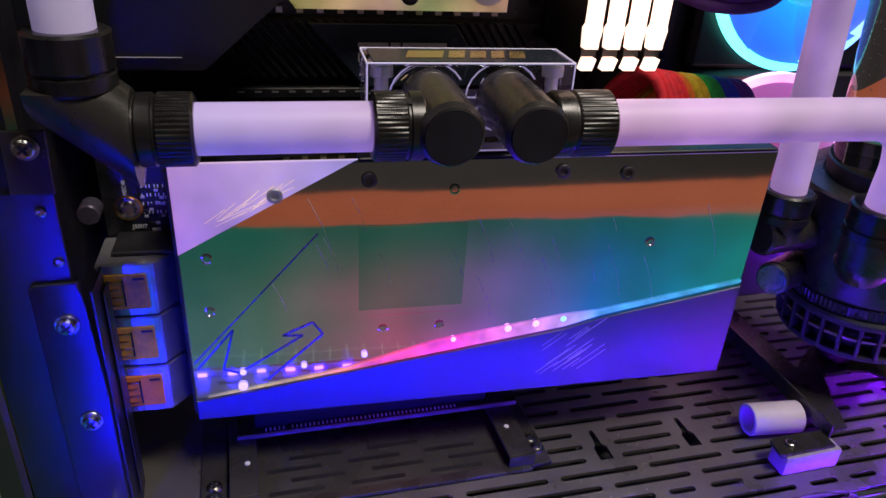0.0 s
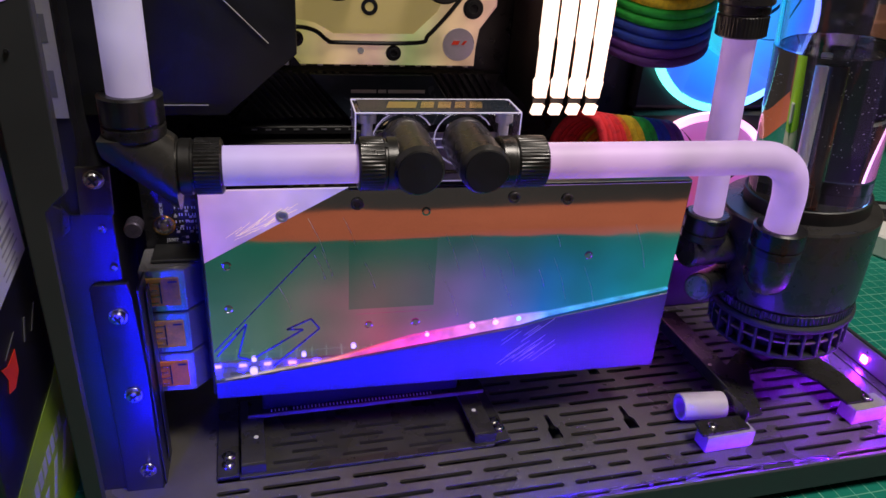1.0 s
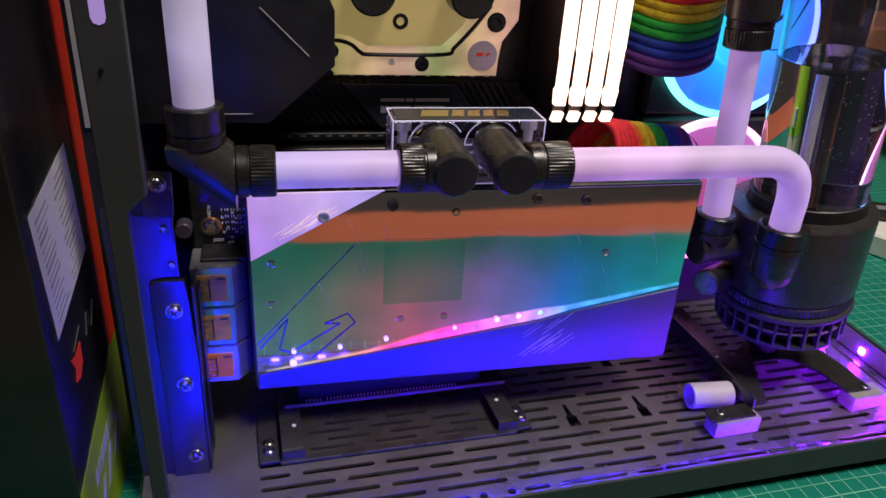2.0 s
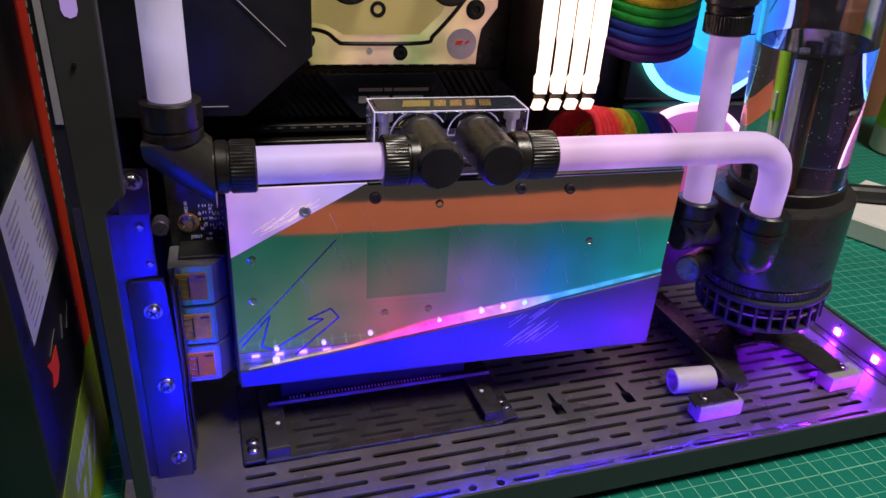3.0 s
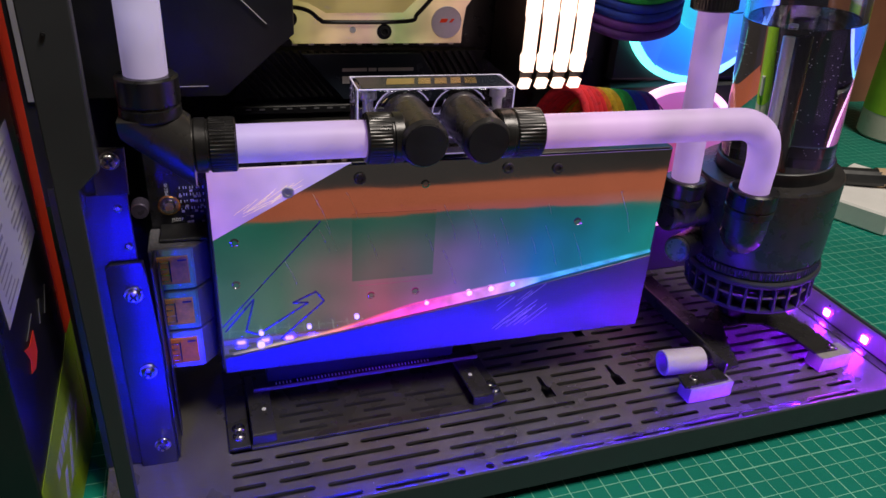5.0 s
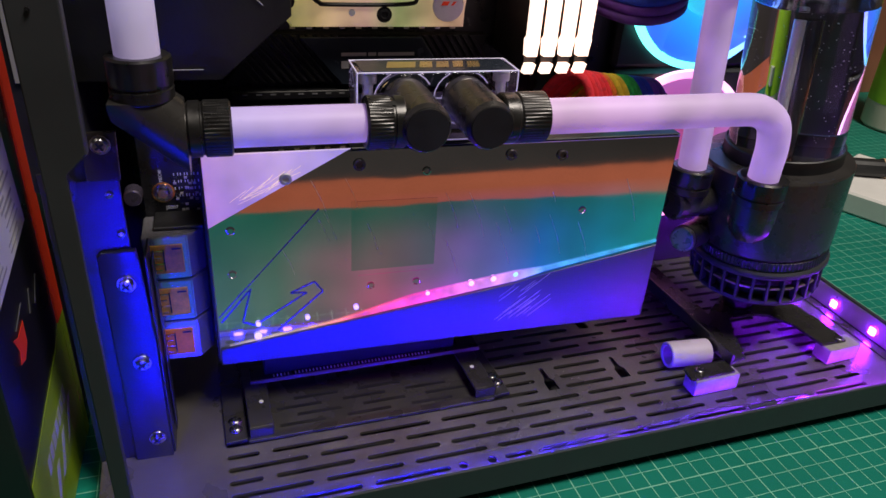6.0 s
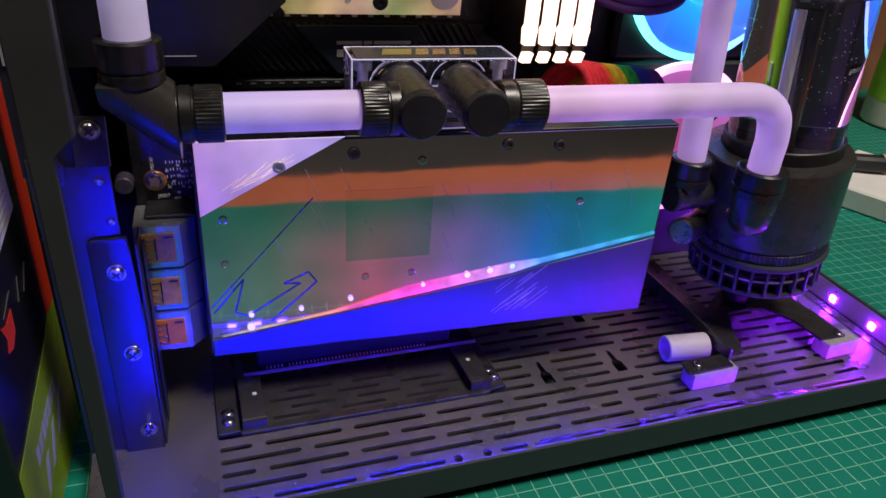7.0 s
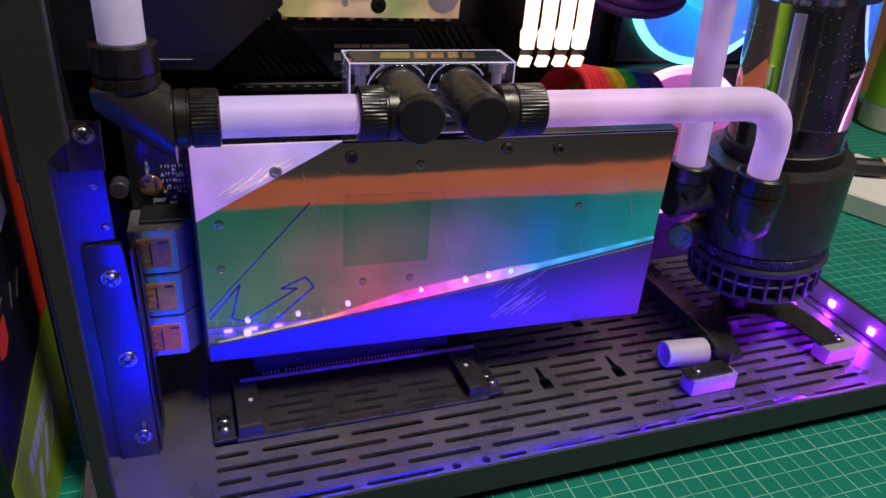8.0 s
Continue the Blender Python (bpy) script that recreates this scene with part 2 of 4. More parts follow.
REDC = stuff_mat("red_print", (0.90, 0.05, 0.012), 0.55, 0, 60, 0.1)
GREENC = stuff_mat("lime_print", (0.26, 0.40, 0.015), 0.45, 0, 60, 0.1)
LABELM = stuff_mat("white_paper_label", (0.62, 0.61, 0.6), 0.7, 0, 60, 0.06)
INK = stuff_mat("grey_ink", (0.12, 0.12, 0.13), 0.7)
BLUEINK = stuff_mat("dark_gloss_film", (0.03, 0.04, 0.06), 0.25, 0.3)
WALLM = stuff_mat("room_wall", (0.20, 0.18, 0.18), 0.9, 0, 3, 0.1, 0.1)

# the floor of the case stands turned a little against the card
F = pose(0.15, 0, 0, 0, 0, 2.5) @ pose(-0.15, 0, 0)


def setting(name, bm, material, label, m=None):
    ob = part(name, bm, material)
    if m is not None:
        ob.matrix_world = m
    return tagged(ob, label, name.split("_")[0], kind="structure")


# ---------------------------------------------------------------- room and desk
setting("ground", box(-3, 3, -3, 3, -0.78, -0.75), WALLM, "plain dim floor of the room under the desk")
for nm, b in (("wall_north", (-3, 3, 2.4, 2.5, -0.75, 2.2)), ("wall_south", (-3, 3, -3.0, -2.9, -0.75, 2.2)),
              ("wall_east", (2.9, 3.0, -2.9, 2.4, -0.75, 2.2)), ("wall_west", (-3.0, -2.9, -2.9, 2.4, -0.75, 2.2))):
    setting(nm, box(*b), WALLM, "plain dim painted wall closing the room")
setting("ceiling", box(-3, 3, -3, 2.5, 2.2, 2.25), WALLM, "plain dim ceiling closing the room")
desk = thing("desk", "orange-brown wooden desk under a green cutting mat", "desk")
part("desktop", box(-0.9, 1.3, -0.355, 0.75, -0.055, -0.0245, 0.002), DESK, desk)
for x in (-0.85, 1.25):
    for y in (-0.28, 0.7):
        part("leg", box(x - 0.03, x + 0.03, y - 0.03, y + 0.03, -0.75, -0.055, 0.003), DESK, desk)

mat_thing = thing("cutting_mat", "green cutting mat with a pale printed grid, lying on the desk", "mat", pose(0.226, -0.078, 0, 0, 0, 2.4))
part("sheet", box(-0.68, 0.85, -0.200, 0.66, -0.0243, -0.0215, 0.0008), MATM, mat_thing)


def grid_lines(step, w, z, skip):
    bm = bmesh.new()
    for k in range(-66, 82):
        p = k * step
        if skip and k % skip == 0:
            continue
        for ln in (((p - w, -0.036), (p + w, -0.036), (p + w, 0.645), (p - w, 0.645)) if -0.67 < p < 0.83 else None,
                   ((-0.67, p - w), (0.83, p - w), (0.83, p + w), (-0.67, p + w)) if -0.037 < p < 0.645 else None):
            if ln:
                bm.faces.new([bm.verts.new((x, y, z)) for x, y in ln])
    return bm


tagged(part("printed_grid", grid_lines(0.0515, 0.00036, -0.02130, 0), MAT_LINE, mat_thing, "bold printed grid lines"), kind="stuff")
tagged(part("printed_grid", grid_lines(0.0103, 0.00023, -0.02135, 0), MAT_LINE, mat_thing, "pale printed grid lines"), kind="stuff")

# ---------------------------------------------------------------- the case
P = 0.00862         # distance of the slot rows
ROW0 = -0.0597


def holed(bm, x0, x1, y0, y1, hole, z=0.0, depth=0.0016):
    """A rectangle of sheet metal with one hole, whose edge goes down through the sheet."""
    cx, cy = sum(p[0] for p in hole) / len(hole), sum(p[1] for p in hole) / len(hole)
    ang = [math.atan2(p[1] - cy, p[0] - cx) for p in hole]
    outer, inner, low = [], [], []
    corners = [(x0, y0), (x1, y0), (x1, y1), (x0, y1)]
    pts = sorted([(a, p, None) for a, p in zip(ang, hole)] + [(math.atan2(c[1] - cy, c[0] - cx), None, c) for c in corners], key=lambda q: q[0])

    def on_rect(a):
        dx, dy = math.cos(a), math.sin(a)
        tx = ((x1 if dx > 0 else x0) - cx) / dx if abs(dx) > 1e-9 else 1e9
        ty = ((y1 if dy > 0 else y0) - cy) / dy if abs(dy) > 1e-9 else 1e9
        t = min(tx, ty)
        return cx + dx * t, cy + dy * t

    ring = [(a, p) for a, p, c in pts if p]
    vi = [bm.verts.new((*p, z)) for _, p in ring]
    vl = [bm.verts.new((*p, z - depth)) for _, p in ring]
    vo = [bm.verts.new((*on_rect(a), z)) for a, _ in ring]
    n = len(ring)
    for i in range(n):
        j = (i + 1) % n
        a, b = ring[i][0], ring[j][0]
        mid = [bm.verts.new((*c, z)) for ca, _, c in pts if c and ((a < ca <= b) if a < b else (ca > a or ca <= b))]
        bm.faces.new([vi[i], vo[i], *mid, vo[j], vi[j]])
        bm.faces.new([vi[j], vl[j], vl[i], vi[i]])


def stadium(x0, x1, y, w):
    r = w / 2
    return [(x1 - r + r * math.cos(t), y + r * math.sin(t)) for t in (-1.57, -0.8, 0, 0.8, 1.57)] + \
           [(x0 + r + r * math.cos(t), y + r * math.sin(t)) for t in (1.57, 2.35, 3.14, 3.93, 4.71)]


PERIOD, SLOT = 0.0451, 0.0390          # slots along a row
KEYHOLES = (((5, 7), 0.1822), ((5, 7), 0.2300), ((11, 13), 0.2290))


def slotted_floor():
    bm = bmesh.new()
    X0, X1 = -0.06, 0.4138

    def plain(x0, x1, ya, yb):
        if x1 - x0 > 1e-6:
            bm.faces.new([bm.verts.new(c) for c in ((x0, ya, 0), (x1, ya, 0), (x1, yb, 0), (x0, yb, 0))])

    for (k0, k1), c in KEYHOLES:
        ya, yb = ROW0 + P * (k0 - 0.5), ROW0 + P * (k1 + 0.5)
        y = ROW0 + P * k0 - 0.0012
        # a keyhole: wide body in front, narrow neck behind
        holed(bm, c - 0.0062, c + 0.0062, ya, yb, [(c + 0.0034, y), (c + 0.0034, y + 0.0080), (c + 0.0016, y + 0.0105), (c + 0.0012, y + 0.0195), (c, y + 0.0202),
                                                   (c - 0.0012, y + 0.0195), (c - 0.0016, y + 0.0105), (c - 0.0034, y + 0.0080), (c - 0.0034, y)])
    for k in range(21):
        y = ROW0 + P * k
        ya, yb = (-0.0661 if k == 0 else y - P / 2), y + P / 2
        busy = sorted((c - 0.0062, c + 0.0062) for (k0, k1), c in KEYHOLES if k0 <= k <= k1)
        slots = []
        for n in range(-1, 9):
            a = (0.0427 if k % 2 else 0.0198) + PERIOD * n
            slots.append((max(a, -0.0022), min(a + SLOT, 0.3775)))
        if k == 0:
            slots = [q for q in slots if not 0.10 < q[0] < 0.12] + [(0.1082, 0.1128), (0.1240, 0.1286), (0.1334, 0.1486)]
        if k == 1:
            slots = [q for q in slots if not 0.26 < q[0] < 0.28] + [(0.2699, 0.2849), (0.2919, 0.3069)]
        if k == 2:
            slots = [q for q in slots if not 0.19 < q[0] < 0.23] + [(0.2010, 0.2145), (0.2225, 0.2395)]
        for lo, hi in busy:
            cut = []
            for p, q in slots:
                for u, v in ((p, min(q, lo - 0.0022)), (max(p, hi + 0.0022), q)):
                    if v > u:
                        cut.append((u, v))
            slots = cut
        if 5 <= k <= 7:
            slots = [q for q in slots if q[1] < 0.1750 or q[0] > 0.2370] + [(0.1904, 0.2216)]
        slots = sorted(q for q in set(slots) if q[1] - q[0] > 0.004)
        walls = [(X0, X0), *busy, (X1, X1)]
        for (_, x), (end, _) in zip(walls, walls[1:]):
            row = [q for q in slots if q[0] >= x and q[1] <= end]
            for i, (p, q) in enumerate(row):
                c0, c1 = p - 0.0015, q + 0.0015
                plain(x, c0, ya, yb)
                w = 0.0050 if q - p < 0.005 else 0.0031
                holed(bm, c0, c1, ya, yb, stadium(p, q, y, w) if q - p >= 0.005 else [((p + q) / 2 + 0.0024 * math.cos(t * 0.5236), y + 0.0024 * math.sin(t * 0.5236)) for t in range(12)])
                x = c1
            plain(x, end, ya, yb)
    bmesh.ops.remove_doubles(bm, verts=bm.verts, dist=1e-6)
    return bm


setting("floor", slotted_floor(), FLOORM, "black powder-coated steel case floor cut with rows of slots", F)
setting("floor_pan", box(-0.06, 0.414, -0.063, 0.11, -0.015, -0.012), VOID, "dark pan below the slotted case floor", F)
lip = setting("trim_front", box(-0.062, 0.4170, -0.0680, -0.0662, -0.0132, 0.0044, 0.0004), FRAME, "dark grey front edge of the case floor", F)
# dark box added for the shaded gap below the front edge
setting("floor_feet", box(-0.05, 0.40, -0.0580, 0.105, -0.0213, -0.0151), VOID, "dark recessed box for the shaded gap under the case", F)
setting("trim_side", box(0.4146, 0.4170, -0.0660, 0.115, -0.0132, 0.0175, 0.0005), FRAME, "dark raised side edge of the case floor", F)

setting("wall_back", box(-0.0540, 0.4225, 0.112, 0.118, -0.02, 0.46), VOID, "dark back wall of the case behind the motherboard")
setting("wall_rear", box(-0.0540, -0.0515, 0.0320, 0.112, -0.0212, 0.46), VOID, "dark rear wall of the case with its slot covers")
# unseen top panel, its front edge set by how far room light reaches in
setting("wall_top", box(-0.054, 0.4225, -0.025, 0.118, 0.46, 0.466), VOID, "unseen dark top panel shading the inside of the case")

post = thing("case_post", "dark grey upright post at the open corner of the case", "post")
part("upright", slab([(-0.0436, -0.0212), (-0.0375, -0.0212), (-0.0378, 0.1755), (-0.0302, 0.1815), (-0.0295, 0.46), (-0.0458, 0.46)], -0.0780, -0.0735, 0.0006), FRAME, post)
part("return_flange", box(-0.0436, -0.0424, -0.0733, -0.066, -0.0212, 0.46, 0.0004), FRAME, post)
# glowing plate on the post's face, in place of light through a keyhole
KEYL = glow_mat("keyhole_glow", (0.45, 0.22, 0.95), 0.30, (0.5, 0.45, 0.6))
part("keyhole", slab([(-0.0396, 0.2420), (-0.0390, 0.2403), (-0.0373, 0.2396), (-0.0356, 0.2403), (-0.0350, 0.2420), (-0.0350, 0.2475), (-0.0325, 0.2500), (-0.0325, 0.2560), (-0.0421, 0.2560), (-0.0421, 0.2500), (-0.0396, 0.2475)], -0.0782, -0.0779), KEYL, post, "glowing lilac keyhole plate standing in for light through a hole")
screw("rivet", (-0.0385, -0.0781, 0.226), (0, -1, 0), 0.0006, VOID, post, VOID, 0.0006)

# ---------------------------------------------------------------- graphics card
card = thing("graphics_card", "water-cooled graphics card with mirror-polished front, upright on a riser", "graphics card")
part("circuit_board", slab([(-0.028, 0.036), (0.236, 0.036), (0.236, 0.1460), (-0.028, 0.158)], 0.0235, 0.0255), PCB, card, "black circuit board with small parts")
part("body", box(0.001, 0.238, 0.0105, 0.0232, 0.038, 0.1455, 0.001), VOID, card)
part("back_body", box(0.001, 0.236, 0.0258, 0.044, 0.045, 0.150, 0.001), VOID, card)
plate = part("front_plate", slab([(0, 0.0352), (0.24, 0.0352), (0.24, 0.1478), (0, 0.1478)], 0.0, 0.010, 0.0005), MIRROR, card, "mirror-polished nickel plate with a painted glow")
part("corner_panel", slab([(0.0003, 0.1130), (0.0610, 0.1465), (0.0660, 0.1490), (0.0003, 0.1490)], -0.0014, -0.0002, 0.0003), CORNER, card, "frosted acrylic corner with a painted lilac glow")
part("lower_panel", slab([(0.0002, 0.0350), (0.2400, 0.0350), (0.2395, 0.0835), (0.1730, 0.0712), (0.1570, 0.0668), (0.0002, 0.0450)], -0.0018, -0.0002, 0.0005), BRUSHED, card, "brushed aluminium lower panel")

SHELL = stuff_mat("bright_shell_steel", (0.58, 0.56, 0.64), 0.22, 0.8, 40, 0.1, rvary=0.04)
PCUP = stuff_mat("orange_gold_insert", (0.88, 0.46, 0.05), 0.5, 0.0, 160, 0.3, 0.1, spec=0.2)
# ports
for i in range(3):
    zt = 0.1098 - 0.0233 * i
    zb = zt - 0.0222
    port = new("display_port")
    port.parent = card
    port["label"] = "bright steel display port shell with an orange-gold insert"
    bm = bmesh.new()
    prof = [(-0.0290, 0.0225), (-0.0290, 0.0), (-0.0095, 0.0), (-0.0025, 0.0085), (-0.0025, 0.0225)]
    lo = [bm.verts.new((x, y, zb)) for x, y in prof]
    hi = [bm.verts.new((x, y, zt)) for x, y in prof]
    for k in range(4):
        bm.faces.new((lo[k], lo[k + 1], hi[k + 1], hi[k]))
    bm.faces.new(lo[::-1]), bm.faces.new(hi)
    bm.faces.new((lo[4], lo[0], hi[0], hi[4]))
    bmesh.ops.bevel(bm, geom=bm.edges[:], offset=0.0005, segments=2, affect="EDGES")
    part("shell", bm, SHELL, port)
    part("insert", box(-0.0275, -0.0118, -0.0006, 0.0005, zb + 0.0034, zt - 0.0040, 0.0002), ORANGE if i == 2 else PCUP, port, "orange-gold plastic insert")
    for k in range(4):
        part("contact", box(-0.0262, -0.0215 + 0.0015 * (k % 2), -0.0010, -0.0004, zb + 0.0052 + 0.0034 * k, zb + 0.0058 + 0.0034 * k), GOLD, port)
    part("slot", box(-0.0205, -0.0199, -0.0010, -0.0004, zb + 0.0050, zt - 0.0060), VOID, port)
    part("slot", box(-0.0165, -0.0125, -0.0010, -0.0004, zt - 0.0062, zt - 0.0055), VOID, port)

# ---------------------------------------------------------------- slot bracket beside the card
brk = thing("slot_bracket", "steel expansion slot bracket held by cross screws", "bracket")
part("back_plate", slab([(-0.0600, -0.0030), (-0.0300, -0.0030), (-0.0308, 0.1480), (-0.0460, 0.1480), (-0.0515, 0.1520), (-0.0600, 0.1520)], -0.0210, -0.0198, 0.0003), BRKM, brk)
part("cover", slab([(-0.0435, -0.0035), (-0.0275, -0.0035), (-0.0262, -0.0015), (-0.0262, 0.0700), (-0.0278, 0.1100), (-0.0285, 0.1172), (-0.0420, 0.1165), (-0.0440, 0.1145)], -0.0235, -0.0212, 0.0007), BRKM, brk, "raised cover plate")
part("side_flange", box(-0.0262, -0.0252, -0.0211, -0.0040, -0.002, 0.112, 0.0003), BRKM, brk)
part("side_rail", box(-0.0246, -0.0240, -0.0120, -0.0040, 0.006, 0.106, 0.0002), BRKM, brk)
part("top_tab", slab([(-0.0425, 0.1484), (-0.0298, 0.1484), (-0.0290, 0.1690), (-0.0415, 0.1690)], -0.0224, -0.0211, 0.0004), BLACK, brk, "dark tab under the bracket screw")
part("hook", slab([(-0.0500, 0.1400), (-0.0470, 0.1425), (-0.0462, 0.1495), (-0.0485, 0.1540)], -0.0236, -0.0225, 0.0003), BRKM, brk, "small pierced steel hook")
for z in (0.1440, 0.1500):
    part("hook_hole", spin([(0.0005, 0), (0.0005, 0.0002), (0, 0.0002)], 10, (-0.0480, -0.0236, z), (0, -1, 0)), VOID, brk)
screw("screw", (-0.0352, -0.0225, 0.1640), (0, -1, 0), 0.0031, SCREWM, brk, VOID, 0.0025)
for x, z in ((-0.0342, 0.1010), (-0.0332, 0.0588), (-0.0322, 0.0130)):
    screw("screw", (x, -0.0236, z), (0, -1, 0), 0.0031, SCREWM, brk, VOID, 0.0025)
for x, z in ((-0.0352, 0.1420), (-0.0333, 0.1240)):
    part("rivet", spin([(0.0014, 0), (0.0016, 0.0005), (0.0010, 0.0007), (0.0008, 0.0002), (0, 0.0002)], 16, (x, -0.0213, z), (0, -1, 0)), SCREWM, brk)

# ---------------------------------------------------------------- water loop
# tube walls emit a lilac tint in place of lamp light carried inside
TUBE = ramp_glow("frosted_tube_glow", [(0, (0.34, 0.28, 0.95)), (0.5, (0.80, 0.36, 0.80)), (1, (0.60, 0.34, 0.92))], 0.34, 0, 0.0, 0.28, (0.50, 0.43, 0.58), 0.5, cloud=30)


# the upright tube has a paler painted glow
TUBEV = ramp_glow("frosted_pale_tube_glow", [(0, (0.55, 0.42, 0.9)), (0.4, (0.62, 0.55, 0.85)), (1, (0.5, 0.50, 0.78))], 0.27, 2, 0.19, 0.30, (0.50, 0.46, 0.56), 0.5, cloud=30)


def collar(name, at, axis, parent, r=0.0112, h=0.0165, knurl=44):
    """A compression collar: knurled ring, groove, smooth ring."""
    prof = [(r * 0.72, 0), (r * 0.9, 0), (r, 0.0008), (r, 0.0015), (r, h * 0.62), (r * 0.97, h * 0.64), (r * 0.93, h * 0.66), (r * 0.93, h * 0.70), (r * 0.99, h * 0.72), (r * 0.99, h * 0.96), (r * 0.94, h)]
    return part(name, spin(prof, 48, at, axis, knurl, (3, 4), 0.00026), ANOD, parent)


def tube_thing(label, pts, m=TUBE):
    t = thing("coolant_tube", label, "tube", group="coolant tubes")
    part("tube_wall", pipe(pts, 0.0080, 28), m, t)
    for p, q in ((pts[0], pts[1]), (pts[-1], pts[-2])):
        part("seal_ring", rod(p, Vector(p) + (Vector(q) - Vector(p)).normalized() * 0.002, 0.0086, 28), VOID, t, "black seal ring at the tube end")
    return t


TY, TZ = -0.027, 0.1705
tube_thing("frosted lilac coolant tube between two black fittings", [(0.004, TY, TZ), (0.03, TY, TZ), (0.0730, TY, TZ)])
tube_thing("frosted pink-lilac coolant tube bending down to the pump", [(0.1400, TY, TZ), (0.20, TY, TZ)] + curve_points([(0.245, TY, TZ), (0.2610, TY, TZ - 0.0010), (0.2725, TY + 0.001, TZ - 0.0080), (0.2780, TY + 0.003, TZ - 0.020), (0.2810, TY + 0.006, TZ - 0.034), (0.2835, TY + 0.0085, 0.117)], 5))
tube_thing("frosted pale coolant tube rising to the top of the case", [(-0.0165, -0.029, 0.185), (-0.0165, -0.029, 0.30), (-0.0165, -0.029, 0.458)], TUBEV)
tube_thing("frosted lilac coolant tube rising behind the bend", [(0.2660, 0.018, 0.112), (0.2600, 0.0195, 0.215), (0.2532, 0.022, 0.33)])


e1 = thing("elbow_fitting", "black angled fitting joining the upright and the level tube", "fitting", group="black fittings")
collar("collar", (-0.0165, -0.029, 0.2005), (0, 0, -1), e1, r=0.0116, knurl=0)
collar("collar", (0.0145, TY, TZ), (-1, 0, 0), e1)
eb = rod((-0.0365, -0.0286, 0.1971), (0.0201, -0.0280, 0.1493), 0.0115, 48)
for co, no in (((0, 0, 0.1850), (0, 0, 1)), ((-0.0024, 0, 0), (1, 0, 0)), ((-0.0282, 0, 0), (-1, 0, 0))):
    cut = bmesh.ops.bisect_plane(eb, geom=eb.verts[:] + eb.edges[:] + eb.faces[:], plane_co=co, plane_no=no, clear_outer=True)
    bmesh.ops.contextual_create(eb, geom=[g for g in cut["geom_cut"] if isinstance(g, bmesh.types.BMEdge)])
part("elbow_body", eb, BLACK, e1)
part("neck", rod((-0.0165, -0.029, 0.1830), (-0.0165, -0.029, 0.190), 0.0104, 36), BLACK, e1)
part("neck", rod((-0.0040, TY, TZ), (0.002, TY, TZ), 0.0102, 36), BLACK, e1)

for cx, sgn, lab in ((0.0912, -1, "black rotary fitting turned towards the short tube"), (0.1192, 1, "black rotary fitting turned towards the long tube")):
    e = thing("rotary_fitting", lab, "fitting", group="black fittings")
    b = part("barrel", spin([(0.0102, 0), (0.0106, 0.0006), (0.0106, 0.0052), (0.0103, 0.0055), (0.0103, 0.0060), (0.0108, 0.0063), (0.0108, 0.0380), (0.0094, 0.0404), (0.0092, 0.0401)], 48, (cx, 0.0009, TZ + 0.0005), (0, -1, 0)), BLACK, e)
    part("end_cap", spin([(0.0092, 0), (0.0090, 0.0005), (0.0, 0.0005)], 48, (cx, -0.0395, TZ + 0.0005), (0, -1, 0)), VOID, b, "flat black end cap")
    h = 0.0165 if sgn < 0 else 0.0208
    c = collar("collar", (cx + sgn * (0.0100 + h - 0.0024), TY, TZ), (-sgn, 0, 0), e, h=h, knurl=44)
    part("set_hole", spin([(0.0014, 0), (0.0014, 0.0003), (0, 0.0003)], 16, (cx + sgn * 0.0126, TY - 0.0048, TZ + 0.0096), (0, -0.45, 0.9)), VOID, c)

blk = thing("terminal_block", "clear acrylic terminal block with a dark printed top", "terminal block")
part("block", box(0.0690, 0.1455, 0.0010, 0.0226, 0.1502, 0.1830, 0.0006), ACRYL, blk)
part("top_print", box(0.0715, 0.1430, 0.0026, 0.0210, 0.1832, 0.1836), BLUEINK, blk, "dark printed film")

# ---------------------------------------------------------------- pump and reservoir
RES = pose(0.3345, 0.018, 0, 0, -5.6, 0)
res = thing("pump_reservoir", "black pump under a clear round reservoir full of coolant", "reservoir", RES)
part("pump_body", spin([(0.030, 0.0750), (0.0388, 0.0750), (0.0398, 0.0765), (0.0418, 0.1255), (0.0410, 0.1268), (0.0315, 0.1272), (0.0310, 0.1262), (0.0, 0.1262)], 80), BLACK, res)
part("knurled_ring", spin([(0.036, 0.0680), (0.0388, 0.0682), (0.0395, 0.0690), (0.0395, 0.0742), (0.0385, 0.0748), (0.036, 0.0749)], 80, ridges=110, ridge_rows=(2, 3), depth=0.0004), ANOD, res)
cage = part("cage", join(spin([(0.0370, 0.0632), (0.0400, 0.0634), (0.0408, 0.0648), (0.0408, 0.0666), (0.0400, 0.0679), (0.0370, 0.0680)], 72),
                         spin([(0.0350, 0.0445), (0.0380, 0.0447), (0.0386, 0.0460), (0.0382, 0.0475), (0.0350, 0.0475)], 72)), FRAME, res, "dark grey open cage round the pump")
part("motor", spin([(0.0, 0.0445), (0.0300, 0.0445), (0.0325, 0.0465), (0.0335, 0.0660), (0.0, 0.0660)], 48), VOID, res)
rib = mesh_of("rib", join(box(0.0345, 0.0392, -0.0009, 0.0009, 0.0465, 0.0660, 0.0003)), FRAME)
bar = mesh_of("crossbar", box(0.0345, 0.0378, -0.0034, 0.0034, 0.0550, 0.0566, 0.0003), stuff_mat("pale_brass", (0.36, 0.30, 0.20), 0.4, 0.4, 200, 0.3))
